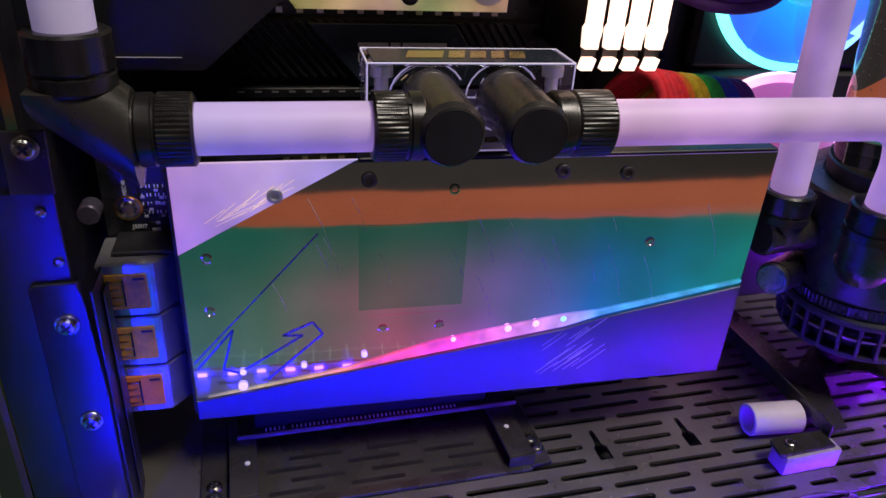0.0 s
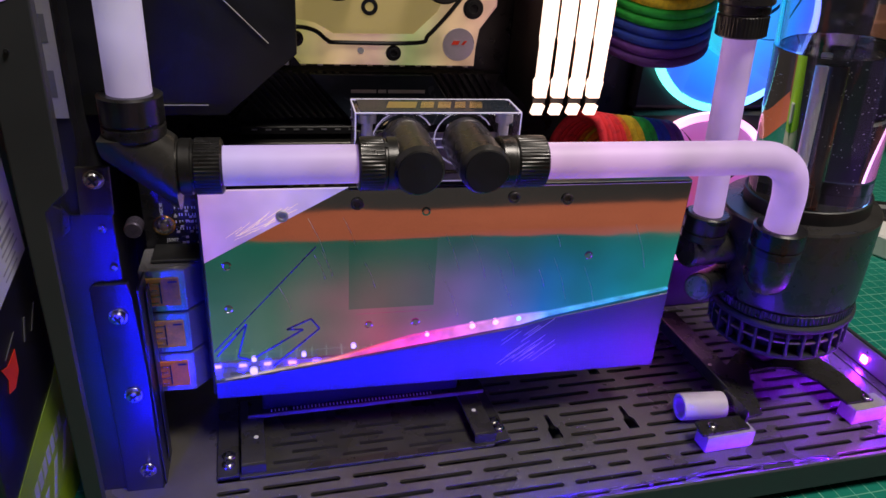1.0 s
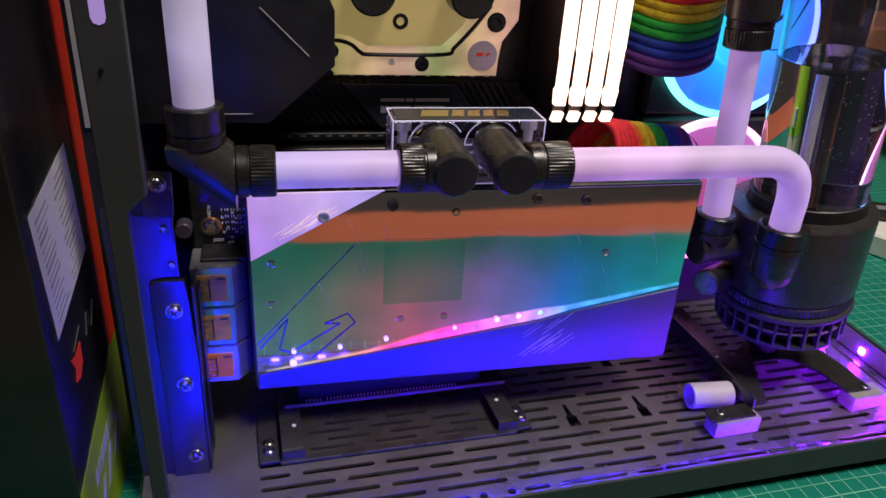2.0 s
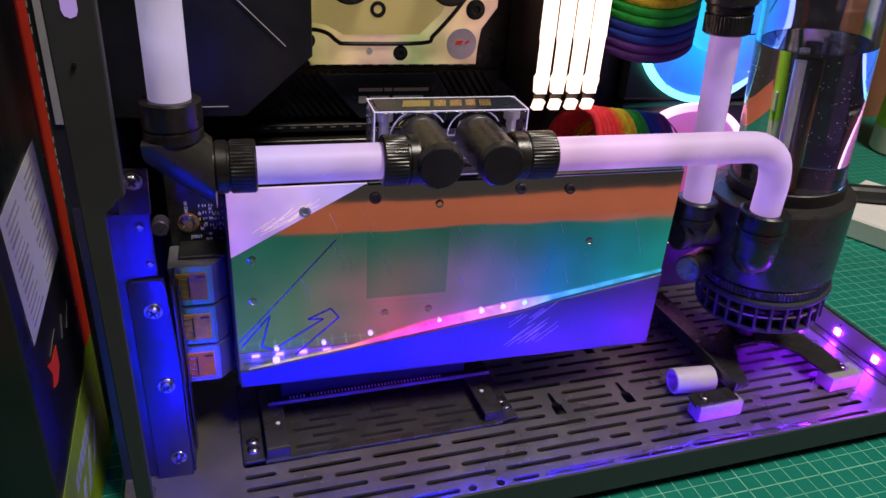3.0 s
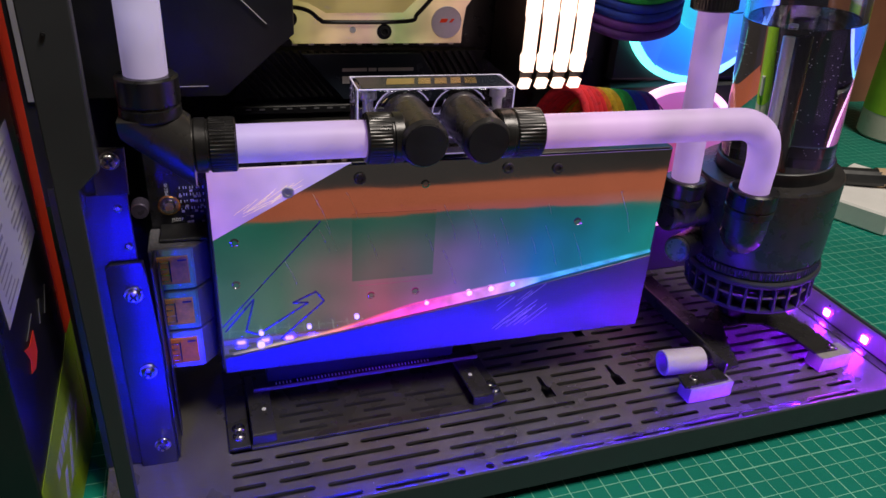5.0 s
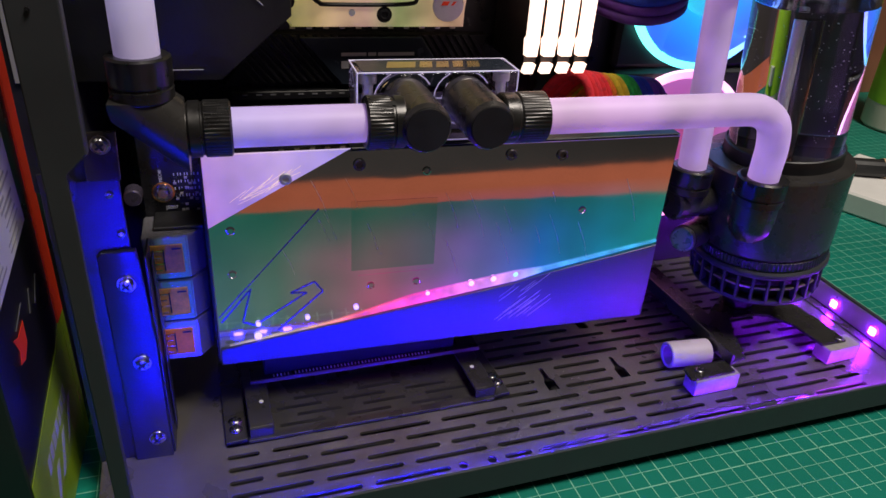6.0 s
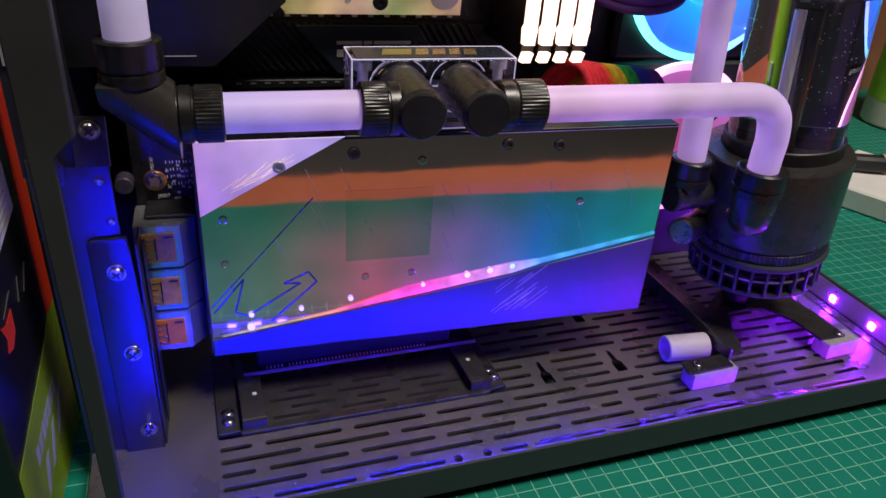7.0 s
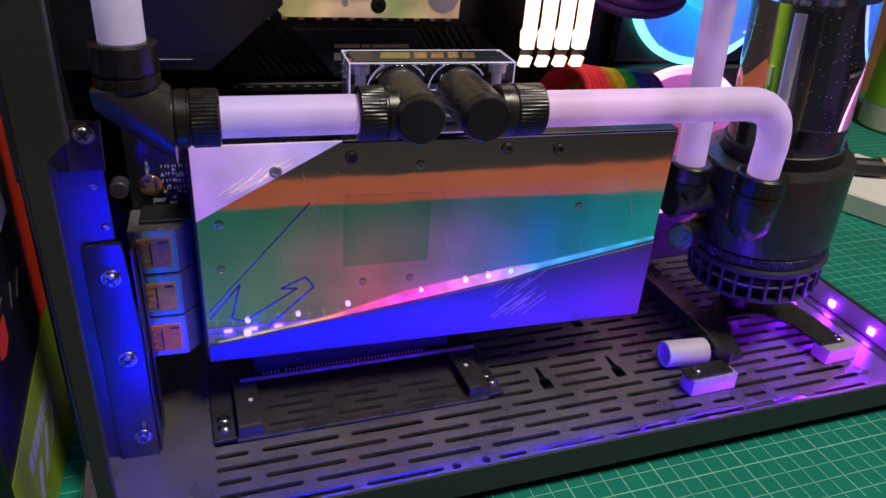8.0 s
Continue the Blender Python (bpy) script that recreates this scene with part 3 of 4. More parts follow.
for k in range(28):
    piece("rib", rib, pose(0, 0, 0, 0, 0, 360 / 28 * k), cage)
    piece("crossbar", bar, pose(0, 0, 0, 0, 0, 360 / 28 * (k + 0.5)), cage)
part("reservoir_tube", spin([(0.0312, 0.2143), (0.0312, 0.30), (0.0285, 0.30), (0.0285, 0.2143), (0.0312, 0.2143)], 64, (0.003, 0, 0), caps=False), ACRYL, res, "clear acrylic tube")
part("coolant", spin([(0.0312, 0.1278), (0.0312, 0.2140)], 64, (0.003, 0, 0)), WATER, res, "clear coolant")
part("base_seal", spin([(0.0330, 0.1263), (0.0330, 0.1345), (0.0322, 0.1350), (0.0315, 0.1346), (0.0315, 0.1263)], 64, (0.003, 0, 0), caps=False), VOID, res, "dark seal ring")
SMOKE = stuff_mat("smoky_inner_tube", (0.10, 0.10, 0.12), 0.12, 0.6, 60, 0.2)
part("inner_tube", rod((0.006, 0.004, 0.1285), (0.006, 0.004, 0.205), 0.0050, 20), SMOKE, res, "glossy inner tube")
part("inner_tube", rod((-0.008, -0.006, 0.1285), (-0.008, -0.006, 0.207), 0.0026, 20), PALE, res, "pale inner rod")
part("vortex_guard", box(-0.004, 0.002, -0.006, 0.002, 0.1285, 0.1420, 0.001), VOID, res)
part("reservoir_cap", spin([(0.0, 0.300), (0.0330, 0.300), (0.0345, 0.302), (0.0345, 0.322), (0.0330, 0.324), (0.0, 0.324)], 64), BLACK, res)
rng = random.Random(5)
bub = bmesh.new()
for k in range(220):
    a, rr, zz = rng.uniform(0, 6.28), 0.0262 * math.sqrt(rng.uniform(0.5, 1.0)), 0.140 + 0.07 * rng.random() ** 0.7
    bmesh.ops.create_icosphere(bub, subdivisions=1, radius=rng.uniform(0.00012, 0.00034), matrix=Matrix.Translation((rr * math.cos(a), rr * math.sin(a), zz)))
tagged(part("bubbles", bub, WHITE, res, "tiny bubbles on the wall"), kind="stuff")

# fittings at the pump
e = thing("elbow_fitting", "black fitting under the bent tube, screwed into the pump", "fitting", group="black fittings")
collar("collar", (0.2835, -0.0185, 0.1300), (0.02, 0.02, -1), e, r=0.0132, h=0.0150, knurl=0)
part("elbow_body", spin([(0.0112, 0), (0.0120, 0.001), (0.0120, 0.014), (0.0112, 0.018), (0.0085, 0.0225), (0, 0.0245)], 40, (0.2840, -0.0180, 0.1160), (0.04, 0.04, -1)), BLACK, e)
part("neck", rod((0.2850, -0.0165, 0.1000), (0.3080, 0.0040, 0.1000), 0.0100, 32), BLACK, e)
e = thing("tee_fitting", "black tee fitting under the rear tube", "fitting", group="black fittings")
collar("collar", (0.2660, 0.0182, 0.1215), (0, 0, -1), e, r=0.0122, h=0.0150, knurl=0)
part("tee_body", rod((0.2560, 0.0170, 0.0990), (0.2900, 0.0220, 0.0990), 0.0100, 36, 0.0012), BLACK, e)
part("neck", rod((0.2662, 0.0180, 0.1070), (0.2662, 0.0180, 0.0970), 0.0100, 32), BLACK, e)
PLUGM = stuff_mat("plug_grey", (0.20, 0.20, 0.21), 0.32, 0.7, 300, 0.15)
part("drain_arm", rod((0.2675, 0.0120, 0.0775), (0.2980, 0.0300, 0.0740), 0.0082, 32), BLACK, e)
part("plug", spin([(0.0072, 0), (0.0075, 0.0005), (0.0075, 0.0026), (0.0068, 0.0032), (0.0060, 0.0032), (0.0056, 0.0029), (0.0, 0.0029)], 32, (0.2675, 0.0120, 0.0775), (-0.84, -0.52, 0.12)), PLUGM, e, "grey round plug")

# bracket and foam blocks under the pump
ARMM = stuff_mat("glossy_black_steel", (0.060, 0.056, 0.060), 0.30, 0.6, 60, 0.2, 0.05, 2500, spec=0.7)
pb = thing("pump_bracket", "dark steel bracket carrying the pump on foam blocks", "bracket", F)
part("long_arm", flat([(0.2892, 0.0760), (0.2892, -0.0340), (0.3017, -0.0326), (0.3060, -0.0220), (0.3107, -0.0100), (0.3190, 0.0050), (0.3075, 0.0132), (0.3083, 0.0760)], 0.0112, 0.0128, 0.0003), ARMM, pb)
part("tab", flat([(0.2560, -0.0425), (0.2572, -0.0432), (0.2868, -0.0422), (0.2868, -0.0315), (0.2590, -0.0318), (0.2574, -0.0328)], 0.0112, 0.0128, 0.0003), ARMM, pb)
part("arm_flange", flat([(0.2866, 0.0760), (0.2880, 0.0760), (0.2888, -0.0365), (0.2874, -0.0365)], 0.0112, 0.0195, 0.0003), BLACK, pb)
part("cross_plate", flat([(0.3192, 0.0050), (0.3365, 0.0069), (0.3483, 0.0034), (0.3577, -0.0111), (0.3591, -0.0261), (0.3600, -0.0335), (0.3790, -0.0335), (0.3787, -0.0130), (0.3757, 0.0112), (0.3568, 0.0300), (0.3300, 0.0300), (0.3078, 0.0132)], 0.0112, 0.0128, 0.0003), ARMM, pb)
for x, y in ((0.2930, 0.0480), (0.2970, 0.0150), (0.3640, 0.0060)):
    part("dimple", spin([(0.0011, 0), (0.0011, 0.0003), (0, 0.0003)], 16, (x, y, 0.0128), (0, 0, 1)), SCREWM, pb)
part("stay", spin([(0.010, 0.0128), (0.010, 0.0450)], 32, (0.338, 0.022, 0)), VOID, pb)
for nm, m, s in (("foam_block", F @ pose(0.2745, -0.0386, 0, 0, 0, 1), (0.0155, 0.0056)), ("foam_block", F @ pose(0.3750, -0.0325, 0, 0, 0, 3), (0.0130, 0.0062))):
    fb = part(nm, box(-s[0], s[0], -s[1], s[1], 0.0002, 0.0110, 0.0008, 2), FOAM)
    fb.matrix_world = m
    tagged(fb, "small white foam block under the pump bracket", "foam block", "foam blocks")
screw("bracket_screw", (0.2655, -0.0370, 0.0128), (0, 0, 1), 0.0024, SCREWM, pb, VOID, 0.001)
screw("bracket_screw", (0.3755, -0.0315, 0.0128), (0, 0, 1), 0.0022, SCREWM, pb, VOID, 0.001)
STUBM = stuff_mat("frosted_lilac_tube", (0.58, 0.50, 0.66), 0.5, 0, 80, 0.05)
stub = thing("tube_stub", "short offcut of frosted lilac tube lying on the case floor", "tube offcut")
part("offcut", spin([(0.0058, 0.0262), (0.0056, 0.0006), (0.0062, 0.0), (0.0076, 0.0), (0.0080, 0.0006), (0.0080, 0.0268), (0.0060, 0.0268), (0.0058, 0.0262)], 36, (0.2598, -0.0090, 0.0082), (1, -0.06, 0), caps=False), STUBM, stub)
# ---------------------------------------------------------------- motherboard
mobo = thing("motherboard", "black motherboard with dark ribbed heatsinks", "motherboard")
part("board", box(-0.040, 0.235, 0.0950, 0.0970, 0.03, 0.335), PCB, mobo)
part("port_cover", slab([(-0.058, 0.168), (0.012, 0.168), (0.046, 0.198), (0.046, 0.225), (0.0, 0.33), (-0.058, 0.33)], 0.046, 0.094, 0.001), VOID, mobo, "dark shroud over the rear ports")

# warm tints emitted by the plexiglass stand in for lamp light within it
CPU = ramp_glow("plexiglass_with_glow", [(0, (0.50, 0.52, 0.12)), (0.2, (0.66, 0.46, 0.22)), (0.42, (0.70, 0.40, 0.36)), (0.58, (0.42, 0.52, 0.20)), (0.78, (0.70, 0.44, 0.26)), (1, (0.72, 0.34, 0.34))], 0.42, 0, 0.04, 0.15, (0.62, 0.5, 0.25), 0.2, cloud=55)
cpu = thing("cpu_water_block", "plexiglass processor water block with painted warm glow and black screws", "water block")
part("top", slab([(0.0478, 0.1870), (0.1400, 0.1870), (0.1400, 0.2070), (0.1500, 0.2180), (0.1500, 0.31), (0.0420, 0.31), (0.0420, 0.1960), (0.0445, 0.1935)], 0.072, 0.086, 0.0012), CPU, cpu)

RAMG = glow_mat("ram_light", (1.0, 0.72, 0.58), 1.5)
for i in range(4):
    x = 0.1692 + 0.0098 * i
    ram = thing("memory_module", "black memory module with a bright warm-white light bar", "memory", group="memory modules")
    part("module", box(x - 0.0034, x + 0.0034, 0.0452, 0.093, 0.1705, 0.302), VOID, ram)
    part("light_bar", slab([(x - 0.0041, 0.1790), (x + 0.0018, 0.1790), (x + 0.0018, 0.1872), (x + 0.0022, 0.1890), (x + 0.0022, 0.2090), (x + 0.0020, 0.2110), (x + 0.0024, 0.2135), (x + 0.0024, 0.30), (x - 0.0041, 0.30), (x - 0.0041, 0.2080), (x - 0.0036, 0.2060), (x - 0.0036, 0.1890), (x - 0.0046, 0.1872)], 0.0395, 0.0450, 0.0006), RAMG, ram, "glowing bar")
    part("light_tip", slab([(x - 0.0046, 0.1700), (x + 0.0004, 0.1700), (x + 0.0018, 0.1748), (x - 0.0032, 0.1748)], 0.0395, 0.0450, 0.0005), RAMG, ram, "glowing tip")

# ---------------------------------------------------------------- fans on the back wall
for zc, lab, st in ((0.2075, "case fan with a glowing cyan and blue ring", [(0, (0.15, 1.0, 0.75)), (0.5, (0.1, 0.7, 1.0)), (1, (0.15, 0.15, 1.0))]),
                    (0.1005, "case fan with a glowing pink ring", [(0, (1.0, 0.75, 0.75)), (0.5, (1.0, 0.25, 0.6)), (1, (0.95, 0.5, 1.0))])):
    fan = thing("case_fan", lab, "fan", pose(0.3070, 0.100, zc), group="case fans")
    part("light_ring", spin([(0.0482, 0), (0.0482, 0.004), (0.0529, 0.004), (0.0529, 0), (0.0482, 0)], 72, (0, 0, 0), (0, -1, 0), caps=False),
         ramp_glow("ring_light", [(p, c) for p, c in st], 2.4 if zc > 0.15 else 1.7, 0, -0.055, 0.055), fan, "glowing ring")
    fr = box(-0.0560, 0.0560, 0.0005, 0.0100, -0.0533, 0.0533, 0.003)
    part("frame", fr, VOID, fan)
    # blades and hub emit dim ring colours, painted for ring light on them
    BL = ramp_glow("fan_blade_glow", [(p, tuple(x * x for x in c)) for p, c in st], 0.8 if zc > 0.15 else 0.28, 0, -0.055, 0.055, (0.4, 0.4, 0.45), 0.4)
    part("hub", spin([(0.0190, 0), (0.0190, 0.0050), (0.0175, 0.0062), (0, 0.0062)], 40, (0, 0, 0), (0, -1, 0)), BL, fan)
    bl = bmesh.new()
    vs = []
    for i in range(7):
        r = 0.0180 + 0.0310 * i / 6
        a0 = 0.35 * i / 6
        vs.append([bl.verts.new((r * math.cos(a0 + d), -0.0012 - 0.004 * q, r * math.sin(a0 + d))) for d, q in ((-0.40, 0.0), (-0.05, 0.45), (0.30, 1.0))])
    for p, q in zip(vs, vs[1:]):
        for i in range(2):
            bl.faces.new((p[i], p[i + 1], q[i + 1], q[i]))
    bmesh.ops.solidify(bl, geom=bl.faces[:], thickness=0.0008)
    blade = mesh_of("blade", bl, BL)
    for k in range(9):
        piece("blade", blade, pose(0, 0, 0, 0, 40 * k, 0), fan)
# ---------------------------------------------------------------- light strip
strip = thing("light_strip", "clear light strip with coloured lamps along the case edge", "light strip", F)
COLS = [(0.006, 0.003, 1.0), (0.010, 0.003, 1.0), (0.03, 0.004, 1.0), (0.07, 0.006, 1.0), (0.16, 0.01, 1.0), (0.35, 0.015, 0.9)]
SL = [glow_mat("strip_lamp", c, 300.0) for c in COLS]
part("tape", box(-0.048, 0.412, -0.0661, -0.0658, 0.0003, 0.0036), WHITE, strip, "white lamp tape")
# dark glossy strip added on the floor so the side lamps mirror in it
part("film", box(0.4060, 0.4134, -0.0600, 0.105, 0.0002, 0.0007), stuff_mat("added_glossy_strip", (0.05, 0.045, 0.05), 0.14, 0.2, 90, 0.2, rvary=0.03), strip, "glossy strip added to mirror the side lamps")
part("tape", box(0.4139, 0.4144, -0.060, 0.105, 0.0012, 0.0160), STEEL, strip, "shiny lamp tape")
for i in range(30):
    x = -0.040 + 0.0151 * i
    part("lamp", box(x - 0.0024, x + 0.0024, -0.0657, -0.0651, 0.0004, 0.0027, 0.0002), SL[min(5, i * 6 // 30)], strip, "glowing lamp or mirrored lamp spot")
PL = glow_mat("post_lamp", (0.006, 0.003, 1.0), 230.0)
strip2 = thing("light_strip", "light strip with blue lamps behind the case post", "light strip")
part("tape", box(-0.0422, -0.0382, -0.0734, -0.0733, 0.004, 0.172), WHITE, strip2, "white lamp tape")
for i in range(8):
    z = 0.006 + 0.0151 * i
    part("lamp", box(-0.0420, -0.0390, -0.0733, -0.0727, z, z + 0.0035, 0.0002), PL, strip2, "glowing lamp or mirrored lamp spot")
RSL = glow_mat("side_strip_lamp", (0.22, 0.008, 1.0), 470.0)
for i in range(5):
    y = -0.0575 + 0.0340 * i
    part("lamp", box(0.4131, 0.4138, y - 0.0023, y + 0.0023, 0.0042, 0.0090, 0.0004), RSL, strip, "glowing lamp or mirrored lamp spot")


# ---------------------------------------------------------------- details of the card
# bright seam painted as an emissive wedge, its colour changing along the card
GLOW = ramp_glow("painted_seam_glow", [(0, (0.40, 0.32, 0.45)), (0.16, (0.75, 0.50, 0.15)), (0.3, (1.0, 0.09, 0.16)), (0.45, (1.0, 0.06, 0.52)), (0.62, (0.9, 0.38, 1.0)), (0.72, (0.06, 0.38, 1.0)), (1, (0.02, 0.45, 0.75))], 0.8, 0, 0.0, 0.24, (0.15, 0.15, 0.2), cloud=90)
part("seam_glow", slab([(0.0002, 0.0449), (0.0600, 0.0545), (0.1000, 0.0655), (0.1560, 0.0738), (0.1720, 0.0748), (0.2395, 0.0860), (0.2395, 0.0848), (0.1735, 0.0725), (0.1570, 0.0680), (0.0600, 0.0535)], -0.0009, -0.0002), GLOW, card, "painted glow along the slanting seam")
DARKM = stuff_mat("darkened_nickel_glow", (0.50, 0.525, 0.54), 0.055, 1.0, 15, 0.1, rvary=0.02)
wavy(DARKM, 22, 0.22)
# the same painted glow for the darker field
add_glow(DARKM, [(0, (0.10, 0.11, 0.17)), (0.24, (0.13, 0.11, 0.10)), (0.7, (0.45, 0.05, 0.17)), (1, (0.26, 0.05, 0.40))], 0.6, 0.0, 0.12)
part("core_window", slab([(0.0665, 0.0830), (0.1095, 0.0830), (0.1095, 0.1210), (0.0665, 0.1215)], -0.00012, -0.00005), DARKM, card, "darker mirror field with a painted glow")
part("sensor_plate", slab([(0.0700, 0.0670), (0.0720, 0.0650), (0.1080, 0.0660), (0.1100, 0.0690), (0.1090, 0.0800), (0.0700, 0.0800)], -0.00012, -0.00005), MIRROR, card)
for x, z in ((0.0765, 0.0735), (0.1005, 0.0735), (0.0100, 0.1105), (0.0092, 0.0870), (0.103, 0.1355), (0.190, 0.1080)):
    part("blind_hole", spin([(0.0021, 0), (0.0021, 0.0003), (0.0015, 0.0005), (0.0013, 0.0002), (0, 0.0002)], 20, (x, -0.0002, z), (0, -1, 0)), DARKM, card)
for x, z in ((0.0360, 0.1360), (0.0702, 0.1405), (0.1460, 0.1418), (0.1735, 0.1402)):
    s = part("cap_screw", spin([(0.0029, 0), (0.0029, 0.0008), (0.0025, 0.0011), (0.0016, 0.0011), (0.0014, 0.0003), (0, 0.0003)], 24, (x, -0.0014 if x < 0.05 else -0.0002, z), (0, -1, 0)), STEEL if x < 0.05 else BLACK, card, "socket screw")
# small glowing spots added along the slanting edge for the strip lamps mirrored in the plate
LAMP_SPOTS = [glow_mat("mirrored_lamp_spot", c, s) for c, s in (((0.30, 0.22, 1.0), 2.6), ((1.0, 0.34, 0.85), 1.9), ((0.25, 0.55, 1.0), 1.6))]
for x, z, k, w in ((0.0190, 0.0500, 0, 0.0019), (0.0195, 0.0572, 0, 0.0013), (0.0440, 0.0580, 0, 0.0012), (0.0690, 0.0612, 0, 0.0013), (0.1070, 0.0655, 1, 0.0012), (0.1310, 0.0690, 1, 0.0016), (0.1435, 0.0705, 1, 0.0016), (0.1560, 0.0720, 2, 0.0014)):
    part("lamp", spin([(w, 0), (w, 0.0004), (w * 0.7, 0.0008), (0, 0.0009)], 20, (x, -0.0006, z), (0, -1, 0)), LAMP_SPOTS[k], card, "glowing lamp or mirrored lamp spot")
# etched line drawing and scratches, as plain strokes
ETCH = stuff_mat("etched_lines", (0.10, 0.10, 0.55), 0.3, 0.6, 50, 0.1)
# scratches whose catching of light is painted as a warm emission
LITS = glow_mat("scratch_with_glow", (1.0, 0.70, 0.50), 0.45, (0.9, 0.8, 0.6))
SCR = stuff_mat("scratches", (0.95, 0.90, 0.80), 0.4, 0.1)


def stroke(points, w, y, m, label, name="etched_line"):
    bm = bmesh.new()
    for (xa, za), (xb, zb) in zip(points, points[1:]):
        d = Vector((xb - xa, zb - za)).normalized()
        n = Vector((-d.y, d.x)) * w / 2
        q = [bm.verts.new((x, yy, z)) for yy in (y, y + 0.00012) for x, z in ((xa + n.x, za + n.y), (xb + n.x, zb + n.y), (xb - n.x, zb - n.y), (xa - n.x, za - n.y))]
        for f in ((0, 1, 2, 3), (7, 6, 5, 4), (0, 4, 5, 1), (1, 5, 6, 2), (2, 6, 7, 3), (3, 7, 4, 0)):
            bm.faces.new([q[k] for k in f])
    return part(name, bm, m, card, label)


stroke([(0.0010, 0.0630), (0.0510, 0.1190)], 0.0005, -0.0003, ETCH, "thin etched line")
stroke([(0.0020, 0.0600), (0.0170, 0.0780), (0.0120, 0.0590), (0.0180, 0.0565), (0.0440, 0.0730), (0.0360, 0.0735), (0.0480, 0.0790), (0.0520, 0.0730), (0.0290, 0.0520)], 0.0008, -0.0003, ETCH, "thin etched drawing")
rs = random.Random(8)
for k in range(22):
    x, z = rs.uniform(0.143, 0.166), rs.uniform(0.043, 0.064)
    ln = rs.uniform(0.004, 0.018)
    if z + ln * 0.75 < 0.0668 + (x + ln - 0.157) * 0.25:
        stroke([(x, z), (x + ln, z + ln * 0.78)], rs.uniform(0.00008, 0.0002), -0.0019, SCR, "fine scratch", "scratch")
HAIR = stuff_mat("hairline_wear", (0.85, 0.84, 0.82), 0.45, 0.0, 90, 0.3)
for k in range(18):
    x, z = rs.uniform(0.03, 0.22), rs.uniform(0.092, 0.135)
    ln = rs.uniform(0.006, 0.026)
    stroke([(x, z), (x + ln * 0.25, z - ln * 0.55), (x + ln * 0.38, z - ln)], rs.uniform(0.00007, 0.00013), -0.00035, HAIR, "fine scratch", "scratch")
for k in range(14):
    x = rs.uniform(0.008, 0.032)
    z = 0.1185 + x * 0.40 + rs.uniform(0.0, 0.0035)
    stroke([(x, z), (x + rs.uniform(0.005, 0.014), z + rs.uniform(0.004, 0.009))], rs.uniform(0.00008, 0.00018), -0.0015, LITS, "fine scratch with painted glow", "scratch")
# circuit board parts beside the ports
part("board_screw", spin([(0.0042, 0), (0.0044, 0.0004), (0.0032, 0.0005), (0.0030, 0.0016), (0.0022, 0.0020), (0, 0.0020)], 28, (-0.0190, 0.0234, 0.1215), (0, -1, 0)), SCREWM, card, "board screw on a pale ring")
CHIP = stuff_mat("small_chips", (0.55, 0.50, 0.45), 0.4, 0.3)
rs = random.Random(3)
for k in range(34):
    x = -0.0130 + 0.0022 * (k % 5) + rs.uniform(-0.0004, 0.0004)
    z = 0.1120 + 0.0028 * (k // 5) + rs.uniform(-0.0004, 0.0004)
    if rs.random() < 0.8:
        part("surface_chip", box(x - 0.0007, x + 0.0007, 0.0226, 0.0234, z - 0.00045, z + 0.00045), CHIP if k % 3 else VOID, card)
part("capacitor", spin([(0.0038, 0), (0.0041, 0.0004), (0.0041, 0.0075), (0.0036, 0.0083), (0, 0.0083)], 28, (-0.0318, 0.0240, 0.1225), (0, -1, 0)), stuff_mat("violet_grey_can", (0.13, 0.11, 0.17), 0.35, 0.6), card, "round metal capacitor")
part("port_hood", box(-0.0240, -0.0020, 0.0060, 0.0230, 0.1100, 0.1118, 0.0005), VOID, card)
for k in range(16):
    x, z = -0.0125 + 0.0030 * (k % 4), 0.1305 - 0.0036 * (k // 4)
    for dx in (-0.0009, 0.0009):
        part("solder_pad", box(x + dx - 0.0002, x + dx + 0.0002, 0.0228, 0.0232, z - 0.0006, z + 0.0006), WHITE, card)
part("board_ring", spin([(0.0052, 0), (0.0052, 0.0002), (0.0043, 0.0002), (0.0043, 0), (0.0052, 0)], 28, (-0.0190, 0.0234, 0.1215), (0, -1, 0), caps=False), GOLD, card, "copper ring")
letters("marking", "MEC40", 0.0021, pose(-0.0188, 0.0232, 0.1268, 90, -90, 0), WHITE, card, 0.00005)
letters("marking", "J5007", 0.0024, pose(-0.0185, 0.0232, 0.1128, 90, 0, 0), WHITE, card, 0.00005)
for z0, z1 in ((0.040, 0.048), (0.056, 0.071), (0.085, 0.094), (0.099, 0.112)):
    part("side_marking", box(-0.00145, -0.0007, 0.0226, 0.0234, z0, z1), CHIP, card)
part("edge_frame", box(-0.0012, -0.0002, 0.0004, 0.0230, 0.0365, 0.1440, 0.0002), VOID, card)
part("top_rim", box(0.0665, 0.2395, -0.0002, 0.0098, 0.1481, 0.1490, 0.0003), VOID, card, "dark top rim")
part("notch", box(0.0660, 0.0730, 0.0005, 0.0090, 0.1492, 0.1540), VOID, card)

# printed top of the terminal block: plain gold bars in place of lettering
GOLDP = stuff_mat("gold_print", (0.75, 0.55, 0.25), 0.3, 0.8)
for x0, x1 in ((0.0835, 0.098), (0.099, 0.106), (0.107, 0.114), (0.115, 0.121), (0.122, 0.129)):
    part("print_bar", flat([(x0, 0.0072), (x1 - 0.001, 0.0072), (x1 + 0.0015, 0.0168), (x0 + 0.0025, 0.0168)], 0.18365, 0.1838), GOLDP, blk, "gold printed bar")
